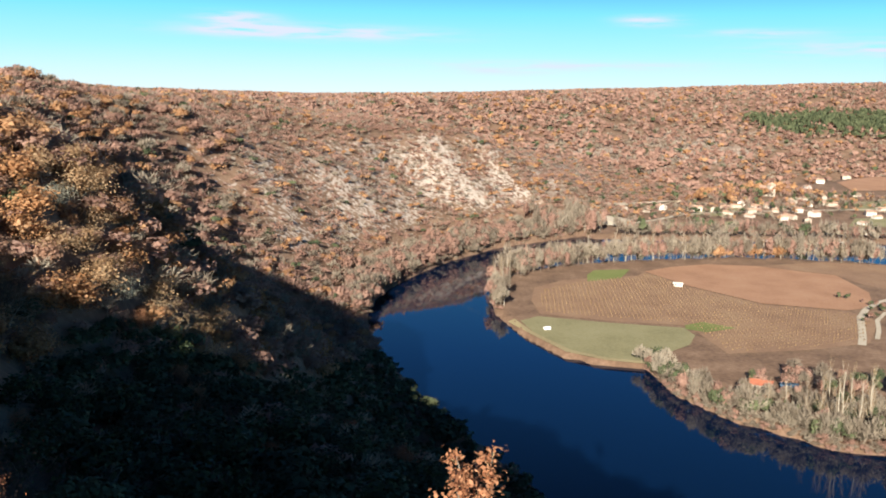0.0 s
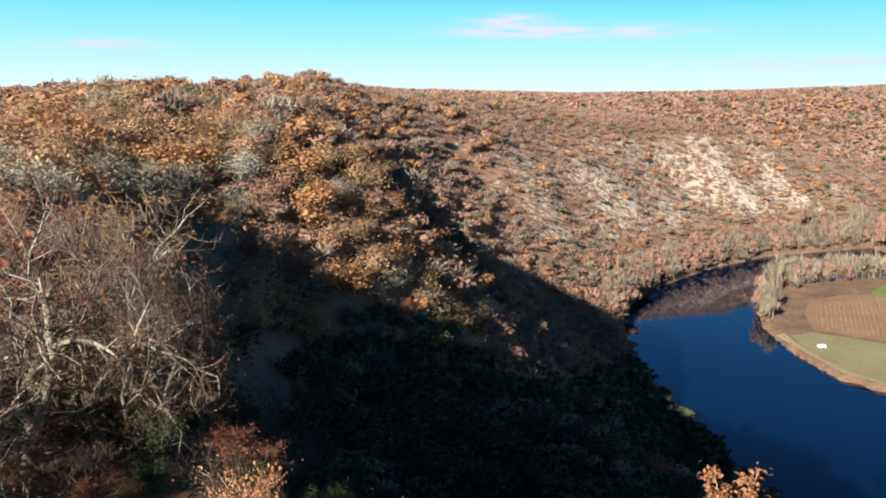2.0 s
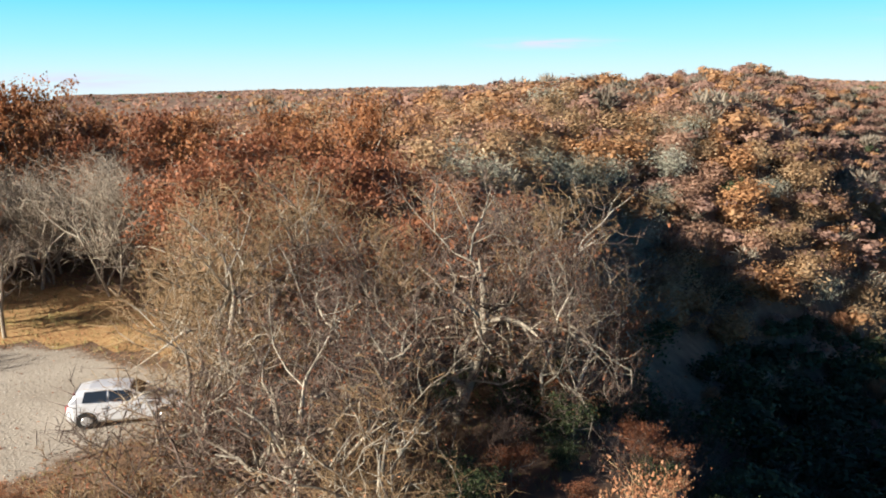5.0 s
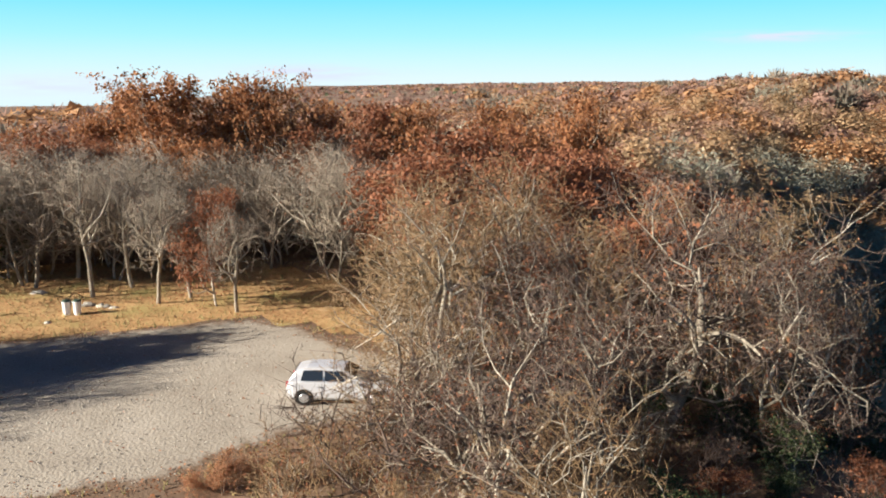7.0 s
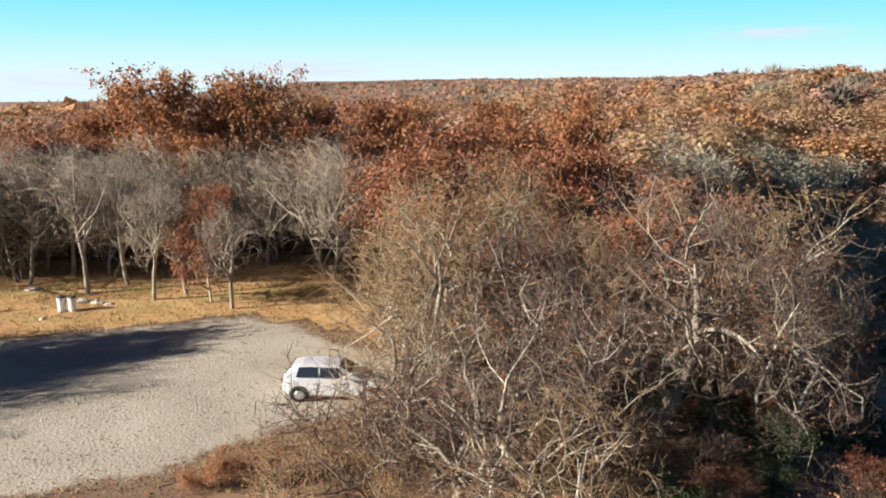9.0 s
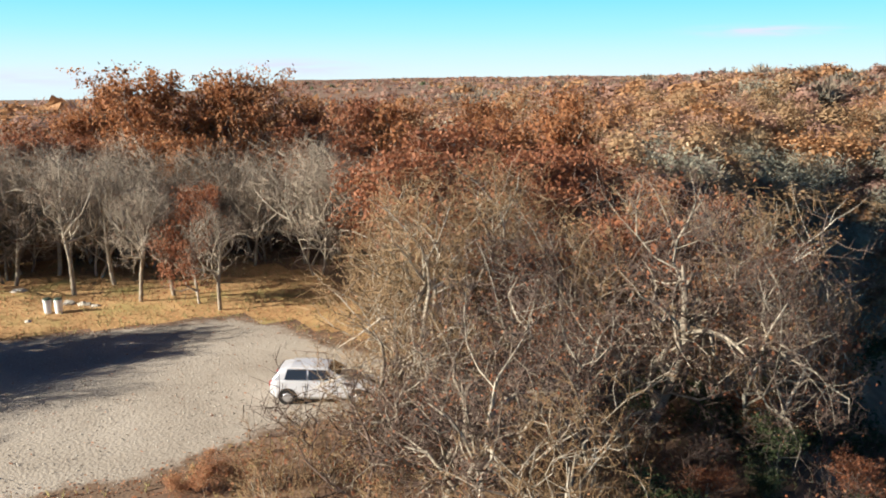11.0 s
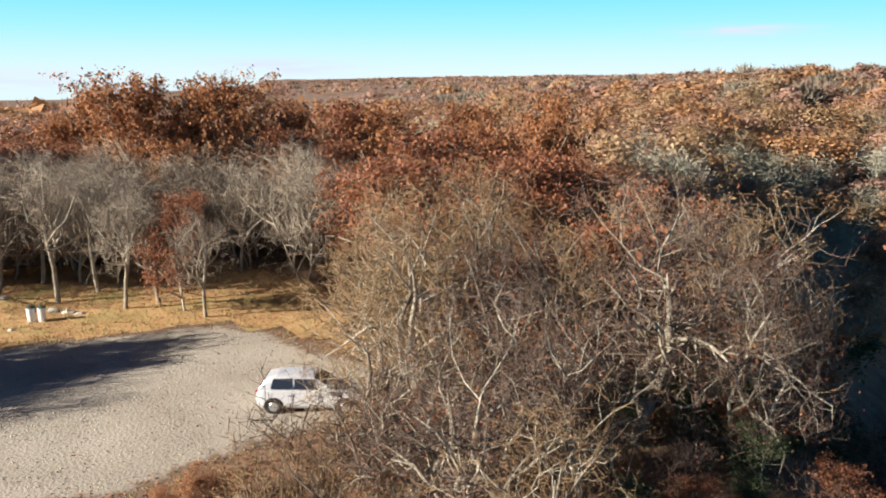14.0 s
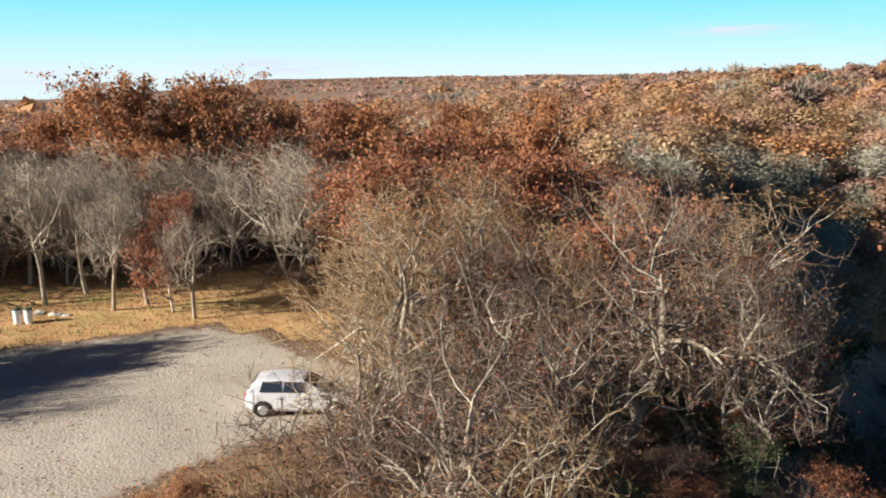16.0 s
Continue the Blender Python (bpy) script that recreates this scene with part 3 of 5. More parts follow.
LEAFY_PALE = make_tree("pale_leaved_oak", "small oak with pale pinkish-brown dry leaves", 16, 5, M_TWIG_TAN, M_LEAF_PALE, 0.058, 6000, levels=4, forks=(8, 6, 5), first=0.1, spread=1.0, leaf_spread=0.12, thick=0.09, stems=2)
EVERGREEN = make_tree("holm_oak", "dark green evergreen oak", 17, 6, M_TWIG_GREY, M_LEAF_GREEN, 0.11, 4200, levels=4, forks=(9, 7, 6), spread=1.0, leaf_spread=0.28, first=0.08, loose=0.7)
# invented evergreen: its near-black leaves stand in for the slope's deep shade
THICKET = make_tree("slope_holm_oak", "low near-black evergreen oak added to deepen the steep slope's shade", 37, 5, M_TWIG_DARK, M_LEAF_GREEN, 0.26, 800, levels=4, forks=(6, 5, 4), sides=3, spread=1.1, leaf_spread=0.4, first=0.05, thick=0.09, stems=2, loose=0.8, group="oaks on the shaded slope")
# bark as dark as the twigs, colouring in the slope's shade
SLOPE_BARE = make_tree("slope_bare_oak", "bare oak with bark and twigs darkened for the steep slope's shade", 38, 6, M_TWIG_DARK, M_LEAF_RUST, 0.10, 60, levels=4, forks=(8, 6, 5), sides=3, spread=0.9, first=0.12, thick=0.08, stems=2, group="oaks on the shaded slope", bark=M_TWIG_DARK)
SHRUB = make_tree("bare_shrub", "low bare thicket shrub with thin twigs", 18, 3, M_TWIG_TAN, M_LEAF_RUST, 0.05, 120, levels=4, stems=4, forks=(4, 4, 3), sides=3, first=0.05, spread=1.0, thick=0.07, group="undergrowth")
MID = dict(
    orange=make_tree("spur_orange_oak", "small oak full of orange leaves on the spur", 31, 6, M_TWIG_GREY, M_LEAF_AMBER, 0.22, 1350, levels=4, forks=(7, 5, 4), first=0.1, spread=1.0, leaf_spread=0.55, thick=0.09, sides=3, loose=0.45, group="oaks on the spur"),
    rust=make_tree("spur_brown_oak", "small oak with sandy brown leaves on the spur", 32, 6, M_TWIG_TAN, M_LEAF_SANDY, 0.21, 1250, levels=4, forks=(7, 5, 4), first=0.1, spread=1.0, leaf_spread=0.55, thick=0.09, sides=3, loose=0.45, group="oaks on the spur"),
    pale=make_tree("spur_pale_oak", "small oak with pale buff leaves on the spur", 33, 6, M_TWIG_TAN, M_LEAF_BUFF, 0.20, 1250, levels=4, forks=(7, 5, 4), first=0.1, spread=1.0, leaf_spread=0.55, thick=0.09, sides=3, loose=0.45, group="oaks on the spur"),
    bare=make_tree("spur_bare_oak", "bare silvery oak on the spur", 34, 6, M_TWIG_TAN, M_TWIG_TAN, 0.06, 900, levels=4, forks=(9, 6, 5), first=0.08, spread=1.0, thick=0.09, sides=3, bright="limbs", stems=2, leaf_stretch=7.0, leaf_spread=0.45, group="oaks on the spur"),
    silver=make_tree("spur_silver_oak", "bare grey-green lichened oak on the spur", 35, 6, M_TWIG_SILVER, M_TWIG_SILVER, 0.065, 1100, levels=4, forks=(8, 5, 5), first=0.08, spread=0.95, thick=0.09, sides=3, stems=3, leaf_stretch=7.0, leaf_spread=0.5, group="oaks on the spur"),
)
BRINK = make_tree("brink_oak", "tall thin oak with a tuft of orange leaves at its top", 20, 13, M_TWIG_TAN, M_LEAF_PALE, 0.06, 3200, levels=4, forks=(9, 5, 4), first=0.72, spread=0.9, leaf_spread=0.10, thick=0.07, ratio=0.20, crook=0.12)
KINDS = dict(brink=BRINK, broad=BARE_BROAD, sparse=BARE_SPARSE, thicket=THICKET, slope=SLOPE_BARE, fork=BARE_FORK, tan=BARE_TAN, slim=BARE_SLIM, grey=BARE_FAR, orange=LEAFY_ORANGE, rust=LEAFY_RUST, pale=LEAFY_PALE, green=EVERGREEN, shrub=SHRUB)


def at(turn, away):
    """Plan position from the turn to the left of +Y (degrees) and the distance."""
    return -math.sin(radians(turn)) * away, math.cos(radians(turn)) * away


def plant(kind, turn, away, tall, spin, wide=1.0):
    return place(KINDS[kind], *at(turn, away), tall, spin, wide=wide)


# the first trees below the viewpoint
plant("fork", 45.5, 28.0, 9.3, 40, 1.0)
plant("broad", 38.4, 28.0, 7.2, 200, 0.75)
plant("fork", 57.6, 20.5, 7.3, 10, 0.8)
plant("tan", 52.0, 17.5, 6.0, 80, 1.0)
plant("tan", 62.5, 33.0, 8.4, 150, 1.0)
plant("tan", 50.0, 31.0, 7.6, 220, 0.9)
plant("tan", 59.5, 31.0, 8.6, 290, 1.0)
plant("fork", 48.6, 24.0, 6.2, 210, 0.9)
plant("slope", 42.5, 33.0, 8.0, 30, 1.2)
plant("slope", 47.0, 33.0, 7.6, 250, 1.2)
plant("tan", 55.0, 37.0, 8.2, 190, 1.0)
plant("fork", 62.0, 24.0, 5.2, 300, 0.9)
plant("pale", 31.4, 17.4, 4.0 - float(height(*at(31.4, 17.4))), 0, 0.62)
plant("brink", -3.4, 23.0, 1.0 - float(height(*at(-3.4, 23.0))), 90)
plant("pale", 75.8, 24.2, 1.5, 120, 1.0)
plant("pale", 73.6, 24.4, 1.1, 60, 1.2)
plant("pale", 77.6, 24.6, 0.8, 10, 1.3)
plant("shrub", 74.6, 24.6, 1.3, 30, 1.2)
plant("shrub", 69.0, 24.6, 1.5, 150, 1.2)
plant("shrub", 66.6, 23.6, 2.2, 260, 1.1)
# across the clearing
for x, y, tall, spin in ((-53.6, 3.5, 7.6, 0), (-49.4, 6.1, 8.4, 100), (-50.8, 8.5, 7.6, 200), (-46.4, 8.9, 7.0, 300), (-46.6, 10.8, 6.6, 140),
                         (-42.6, 12.1, 6.0, 250), (-51.6, 16.9, 6.6, 330), (-55.0, 6.0, 8.0, 60), (-54.0, 12.0, 7.6, 160), (-57.0, 9.0, 8.0, 20), (-56.0, 1.0, 7.0, 80)):
    place(KINDS["slim"], x, y, tall, spin, wide=0.85)
place(KINDS["rust"], -44.2, 11.5, 6.4, 50, wide=0.62)
# tall orange oaks
plant("orange", 77.6, 66.0, 12.6, 0, 1.0)
plant("orange", 74.4, 66.0, 12.2, 60, 0.8)
plant("orange", 72.4, 64.0, 12.6, 120, 0.7)
plant("orange", 79.6, 70.0, 11.8, 230, 0.8)
plant("orange", 82.4, 72.0, 9.6, 20, 0.9)
plant("orange", 85.4, 72.0, 9.0, 310, 0.9)
plant("orange", 51.6, 58.0, 11.6, 40, 0.75)
plant("orange", 54.2, 52.0, 9.6, 260, 0.9)
plant("rust", 58.5, 48.0, 9.4, 80, 1.0)
plant("orange", 62.0, 62.0, 10.4, 180, 0.9)
plant("rust", 65.5, 64.0, 10.4, 330, 0.85)
plant("orange", 68.5, 68.0, 10.6, 20, 0.9)
plant("rust", 49.5, 46.0, 8.2, 140, 1.0)
plant("rust", 46.0, 44.0, 7.0, 250, 1.0)
plant("rust", 42.5, 44.0, 6.4, 10, 1.0)
plant("rust", 39.5, 41.0, 5.4, 170, 1.0)
plant("orange", 57.0, 66.0, 10.6, 90, 0.9)
plant("rust", 60.5, 43.0, 8.4, 200, 0.9)
plant("rust", 53.0, 43.0, 8.6, 320, 0.9)
plant("rust", 56.2, 41.0, 8.4, 30, 0.9)
plant("rust", 50.8, 38.0, 7.2, 100, 0.9)
plant("rust", 46.6, 37.0, 6.2, 210, 0.9)
plant("rust", 43.4, 37.0, 5.4, 300, 0.9)
plant("green", 87.5, 57.0, 6.0, 0, 1.0)
plant("green", 90.5, 59.0, 6.5, 120, 1.0)
plant("green", 36.4, 128.0, 5.0, 10, 1.3)
# trees whose shadow falls on the gravel
for kind, x, y, tall, spin, wide in (("rust", -42.6, -9.0, 8.4, 70, 0.7), ("green", -41.6, -11.0, 9.0, 20, 0.6), ("rust", -41.0, -8.0, 7.6, 190, 0.6), ("slim", -40.2, -10.0, 8.2, 160, 0.8),
                                     ("slim", -39.4, -8.0, 7.0, 80, 0.8), ("slope", -38.6, -9.6, 7.2, 10, 0.8), ("slim", -37.8, -8.4, 6.4, 120, 0.8), ("slope", -37.0, -9.4, 6.0, 200, 0.8),
                                     ("slim", -36.0, -12.0, 6.4, 240, 0.9), ("slope", -43.2, -12.0, 9.0, 330, 0.8), ("slim", -41.0, -14.0, 9.6, 40, 0.9), ("slim", -38.6, -14.0, 8.6, 290, 0.9)):
    place(KINDS[kind], x, y, tall, spin, wide=wide)
# thin branches in front of the parked car
plant("sparse", 64.8, 21.5, 4.6, 40, 1.1)
plant("sparse", 68.0, 25.6, 3.2, 200, 1.2)
plant("sparse", 66.0, 26.4, 3.0, 310, 1.2)

rng = np.random.RandomState(5)
CLEARING = [(-22, -30), (-23, 4), (-25, 11.5), (-34, 16.5), (-41, 16), (-47, 18), (-55, 15), (-57, 0), (-58, -30)]


def scatter(count, turn_range, away_range, gap, seed):
    """Random spots between two turns and two distances, kept apart."""
    r = np.random.RandomState(seed)
    spots = []
    for _ in range(count * 12):
        if len(spots) >= count:
            break
        a = r.uniform(*turn_range)
        d = math.sqrt(r.uniform(away_range[0] ** 2, away_range[1] ** 2))
        x, y = at(a, d)
        if all((x - p[0]) ** 2 + (y - p[1]) ** 2 > gap * gap for p in spots):
            spots.append((x, y))
    return spots


def clear_of(x, y, margin=0.0):
    return float(polygon_distance(np.array([x]), np.array([y]), CLEARING)[0]) > margin


# outline of the slope in shade, planted dark to deepen it
SHADED_SLOPE = [(-16, 20), (-30, 36), (-46, 58), (-58, 92), (-60, 124), (-57, 146), (-48, 170), (-42, 200), (-36, 245), (-40, 330), (-30, 420), (120, 240), (220, 0), (60, -40)]


def on_shaded_slope(x, y):
    return float(polygon_distance(np.array([x]), np.array([y]), SHADED_SLOPE)[0]) < 0


# the thicket behind the first trees
for x, y in scatter(115, (34, 98), (32, 76), 3.8, 21):
    if not clear_of(x, y, 1.0):
        continue
    kind = rng.choice(["grey", "rust", "orange", "slim", "shrub"], p=[0.42, 0.22, 0.14, 0.08, 0.14])
    away = math.hypot(x, y)
    tall = {"shrub": 2.6}.get(kind, rng.uniform(0.62, 0.86) * min(10.5, 6 + away * 0.07))
    place(KINDS[kind], x, y, tall, rng.uniform(0, 360), wide=rng.uniform(0.9, 1.15))
# grey trees behind the clearing
for x, y in scatter(46, (64, 93), (54, 68), 2.6, 26):
    place(KINDS["grey"], x, y, rng.uniform(6.4, 9.0), rng.uniform(0, 360), wide=1.1)
# more of the first bushy trees
for x, y in scatter(13, (37, 62), (22, 38), 4.0, 24):
    away = math.hypot(x, y)
    turn = math.degrees(math.atan2(-x, y))
    if clear_of(x, y, 1.5) and not (40 < turn < 49 and away < 29):
        place(KINDS[rng.choice(["tan", "fork", "broad", "slope"], p=[0.4, 0.25, 0.2, 0.15])], x, y, rng.uniform(0.75, 1.0) * (2.2 + away * 0.19), rng.uniform(0, 360), wide=1.15)
# shaded slope below the viewpoint, its shade deepened by added near-black evergreens
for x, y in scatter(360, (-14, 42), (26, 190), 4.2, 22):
    if on_shaded_slope(x, y):
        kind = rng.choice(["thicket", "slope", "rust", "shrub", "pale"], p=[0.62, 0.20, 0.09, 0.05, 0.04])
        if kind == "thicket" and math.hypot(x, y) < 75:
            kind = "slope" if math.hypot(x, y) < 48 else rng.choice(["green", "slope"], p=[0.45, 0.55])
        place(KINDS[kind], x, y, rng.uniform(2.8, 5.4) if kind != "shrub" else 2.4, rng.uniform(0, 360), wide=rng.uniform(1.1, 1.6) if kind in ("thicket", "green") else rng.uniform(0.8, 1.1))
for x, y in scatter(80, (46, 74), (13, 40), 1.5, 23):
    if clear_of(x, y, 0.5):
        place(KINDS["shrub"], x, y, rng.uniform(1.2, 2.6), rng.uniform(0, 360))
# the floor of the combe, filled with dark trees to deepen its shade
for x, y in scatter(46, (27, 42), (34, 80), 3.2, 28):
    kind = rng.choice(["slope", "green", "rust"], p=[0.5, 0.38, 0.12])
    place(KINDS[kind], x, y, rng.uniform(2.6, 4.4), rng.uniform(0, 360), wide=1.3)
# brush along the brink, much of it dark evergreen added to deepen the shade
for x, y in scatter(130, (10, 48), (12, 40), 1.5, 27):
    kind = rng.choice(["slope", "rust", "shrub", "green"], p=[0.42, 0.06, 0.17, 0.35])
    place(KINDS[kind], x, y, rng.uniform(0.9, 2.2), rng.uniform(0, 360), wide=1.4)
# the spur across the combe, tree by tree
for x, y in scatter(620, (2, 61), (58, 190), 4.3, 25):
    away, turn = math.hypot(x, y), math.degrees(math.atan2(-x, y))
    g = float(ripple(np.array([x]), np.array([y]), 48, 31)[0])
    pale = math.exp(-((turn - 35) / 6) ** 2 - ((away - 115) / 30) ** 2)
    weights = np.array([max(0.05, 0.28 + 0.30 * g), 0.28 - 0.12 * g, 0.28, 0.12 + 0.25 * pale, max(0.03, 0.10 - 0.1 * g) + 0.9 * pale])
    kind = rng.choice(["orange", "rust", "pale", "bare", "silver"], p=weights / weights.sum())
    glade = math.hypot(x - at(36.0, 108)[0], y - at(36.0, 108)[1]) < 6.5
    if not on_shaded_slope(x, y) and not glade and float(polygon_distance(np.array([x]), np.array([y]), FOOT)[0]) > 4:
        place(MID[kind], x, y, rng.uniform(4.4, 7.0), rng.uniform(0, 360), wide=rng.uniform(1.2, 1.7))
for tree in (*KINDS.values(), *MID.values()):
    remove_thing(tree)


# ---------------------------------------------------------------- woods farther off, one body of each colour
def card_tree(seed, cards, rods, size, bare):
    """A small wood tree for the distance: stem, limbs and an uneven crown of leafy clumps or upright twigs, one metre tall."""
    r = np.random.RandomState(seed)
    segs = [(0, 0, -0.05, r.normal() * 0.03, r.normal() * 0.03, 0.5, 0.02, 0.0)]
    for _ in range(rods):
        a, h = r.uniform(0, 6.283), r.uniform(0.15, 0.5)
        reach = r.uniform(0.15, 0.42)
        segs.append((0, 0, h, reach * math.cos(a), reach * math.sin(a), min(1.0, h + r.uniform(0.15, 0.5)), 0.012, 0.0))
    v1, f1 = spikes(segs)
    n = 4
    lumps = r.normal(size=(n, 3)) * (0.16, 0.16, 0.10) + (0, 0, 0.56)
    which = r.randint(0, n, cards)
    out = r.normal(size=(cards, 3))
    out[:, 2] = np.abs(out[:, 2]) * 1.1 - 0.35
    out /= np.linalg.norm(out, axis=1, keepdims=True)
    p = lumps[which] + out * r.uniform(0.15, 0.31, size=(cards, 1))
    p[:, 2] = np.clip(p[:, 2], 0.08, 1.02)
    w = r.normal(size=(cards, 3))
    if bare:
        up = out * 0.8 + np.array([0, 0, 0.7]) + r.normal(size=(cards, 3)) * 0.35
        up /= np.linalg.norm(up, axis=1, keepdims=True)
        side = np.cross(up, w)
        side /= np.linalg.norm(side, axis=1, keepdims=True)
        tri = np.stack([p - up * size * 1.2 - side * size * 0.3, p - up * size * 1.0 + side * size * 0.3, p + up * size * 1.3], 1)
    else:
        nn = out + w * 0.35
        nn /= np.linalg.norm(nn, axis=1, keepdims=True)
        u = np.cross(nn, r.normal(size=(cards, 3)))
        u /= np.linalg.norm(u, axis=1, keepdims=True)
        v = np.cross(nn, u)
        s = size * r.uniform(0.6, 1.35, size=(cards, 1))
        tri = np.stack([p + u * s, p - u * s * 0.5 + v * s * 0.87, p - u * s * 0.5 - v * s * 0.87], 1)
    v2 = tri.reshape(-1, 3)
    f2 = np.arange(len(v2)).reshape(-1, 3)
    return np.concatenate([v1, v2]), np.concatenate([f1, f2 + len(v1)])


LODS = [  # cards, limbs, size, for leafy and bare
    [(card_tree(100 + i, 260, 6, 0.068, False), card_tree(120 + i, 240, 12, 0.085, True)) for i in range(5)],
    [(card_tree(140 + i, 190, 2, 0.074, False), card_tree(150 + i, 170, 5, 0.092, True)) for i in range(5)],
    [(card_tree(160 + i, 28, 0, 0.175, False), card_tree(170 + i, 30, 0, 0.15, True)) for i in range(5)],
    [(card_tree(180 + i, 9, 0, 0.30, False), card_tree(190 + i, 9, 0, 0.26, True)) for i in range(4)],
]
WOODS = {"orange": [], "brown": [], "grey": [], "green": []}


def add_wood(kind, x, y, tall, wide, lod, r):
    pair = LODS[lod][r.randint(len(LODS[lod]))]
    v, f = pair[1 if kind == "grey" or (kind == "brown" and lod == 2) else 0]
    a = r.uniform(0, 6.283)
    c, s = math.cos(a), math.sin(a)
    w = np.empty_like(v)
    w[:, 0] = (v[:, 0] * c - v[:, 1] * s) * wide
    w[:, 1] = (v[:, 0] * s + v[:, 1] * c) * wide
    w[:, 2] = v[:, 2] * tall
    WOODS[kind].append((w, f, np.array([x, y, 0.0]), r.uniform()))


def wood_belt(count, turn_range, away_range, lod, tall_range, seed, mixture, keep=None):
    r = np.random.RandomState(seed)
    a = np.radians(r.uniform(*turn_range, count))
    d = np.sqrt(r.uniform(away_range[0] ** 2, away_range[1] ** 2, count))
    x, y = -np.sin(a) * d, np.cos(a) * d
    s = polygon_distance(x, y, FOOT)
    ok = s > 3
    if keep is not None:
        ok &= keep(x, y, s, r)
    x, y = x[ok], y[ok]
    kinds, shares = mixture(x, y)
    pick = (np.cumsum(shares, 0) < r.uniform(size=x.shape)).sum(0).clip(0, len(kinds) - 1)
    for i in range(len(x)):
        tall = r.uniform(*tall_range)
        add_wood(kinds[pick[i]], x[i], y[i], tall, tall * r.uniform(1.15, 1.75), lod, r)


def near_mix(x, y):
    o = np.clip(0.3 + 0.3 * ripple(x, y, 60, 31), 0.1, 0.6)
    return ["orange", "brown", "grey", "green"], np.stack([o, 0.62 - o * 0.6, 0.36 - o * 0.4, o * 0 + 0.02])


def far_mix(x, y):
    o = np.clip(0.07 + 0.08 * ripple(x, y, 260, 33), 0.02, 0.16)
    return ["orange", "brown", "grey", "green"], np.stack([o, 0.70 - o, o * 0 + 0.275, o * 0 + 0.025])


def thin_on_rock(x, y, s, r):
    return (r.uniform(size=x.shape) > rockiness(x, y) * 0.8) & (r.uniform(size=x.shape) < np.where((s < 260) | (np.hypot(x, y) < 680), 1.0, 0.8))


def on_slope(x, y, s, r):
    return polygon_distance(x, y, SHADED_SLOPE) < 0


def off_slope(x, y, s, r):
    return polygon_distance(x, y, SHADED_SLOPE) > 0


# mostly evergreen: dark colour put in for the shade on the slope
def slope_shade_mix(x, y):
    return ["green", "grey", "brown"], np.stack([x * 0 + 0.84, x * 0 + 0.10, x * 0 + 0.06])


def off_lot(x, y, s, r):
    return polygon_distance(x, y, CLEARING) > 4


wood_belt(500, (64, 102), (76, 175), 1, (5.5, 8.5), 41, near_mix, off_lot)
wood_belt(1300, (-14, 63), (58, 190), 1, (2.6, 5.2), 47, near_mix, off_slope)
# dark woods added over the shaded slope to blacken it
wood_belt(900, (-24, 26), (60, 170), 1, (3.0, 5.0), 50, slope_shade_mix, on_slope)
wood_belt(5200, (-26, 20), (160, 440), 2, (3.0, 5.5), 51, slope_shade_mix, on_slope)
wood_belt(3900, (-10, 64), (180, 420), 1, (4.6, 7.8), 42, near_mix, off_slope)
# taller oaks that break the skyline
wood_belt(620, (14, 78), (330, 640), 1, (7.0, 11.0), 48, near_mix)
wood_belt(420, (22, 70), (180, 330), 0, (6.0, 8.5), 49, near_mix)
wood_belt(600, (66, 102), (172, 600), 2, (6, 9), 46, near_mix)
wood_belt(40000, (-34, 60), (420, 1150), 2, (3.6, 6.4), 43, far_mix, thin_on_rock)
wood_belt(21000, (-36, 22), (1130, 2700), 3, (7, 11), 44, far_mix)
wood_belt(6000, (22, 100), (1150, 3400), 3, (6, 9), 52, far_mix)


# unseen wood added behind the viewpoint, tall enough to shade the slope
wood_belt(800, (118, 330), (14, 110), 1, (8.5, 11.5), 45, near_mix, off_lot)


def finish_woods():
    looks = {"orange": (M_WOOD_ORANGE, "woodland of orange-leaved winter oaks"), "brown": (M_WOOD_BROWN, "woodland of brown-leaved winter oaks"),
             "grey": (M_WOOD_GREY, "woodland of bare grey winter trees"), "green": (M_WOOD_GREEN, "scattered dark green junipers and evergreen oaks, massed on the slope to deepen its shade")}
    for kind, items in WOODS.items():
        if not items:
            continue
        spots = np.array([it[2] for it in items])
        z = height(spots[:, 0], spots[:, 1])
        vs, fs, ts = [], [], []
        n = 0
        for (w, f, p, tint), h in zip(items, z):
            vs.append(w + (p[0], p[1], h - 0.1))
            fs.append(f + n)
            ts.append(np.full(len(w), tint))
            n += len(w)
        ob = mesh_object("woodland", np.concatenate(vs), np.concatenate(fs), looks[kind][0], tint=np.concatenate(ts))
        tagged(ob, looks[kind][1], "woodland", kind="stuff")


# ---------------------------------------------------------------- valley floor: fields, hedges, banks
def soil(name, stops, scale=0.05, fine=0.8, bump=0.2):
    return material(name, stops, scale, fine, 0.95, bump)


M_PLOUGH = soil("bare ploughed soil", [(0.24, 0.13, 0.075), (0.36, 0.20, 0.12), (0.42, 0.26, 0.16)])
M_VINE_SOIL = soil("vineyard soil", [(0.17, 0.10, 0.065), (0.26, 0.16, 0.10), (0.33, 0.23, 0.14)])
M_MEADOW = soil("winter meadow", [(0.16, 0.15, 0.075), (0.24, 0.22, 0.115), (0.29, 0.27, 0.155)])
M_SPROUT = soil("green winter wheat", [(0.10, 0.13, 0.035), (0.17, 0.20, 0.06), (0.24, 0.24, 0.10)])
M_TRACK = soil("pale gravel track", [(0.34, 0.29, 0.21), (0.46, 0.40, 0.31), (0.55, 0.50, 0.40)])
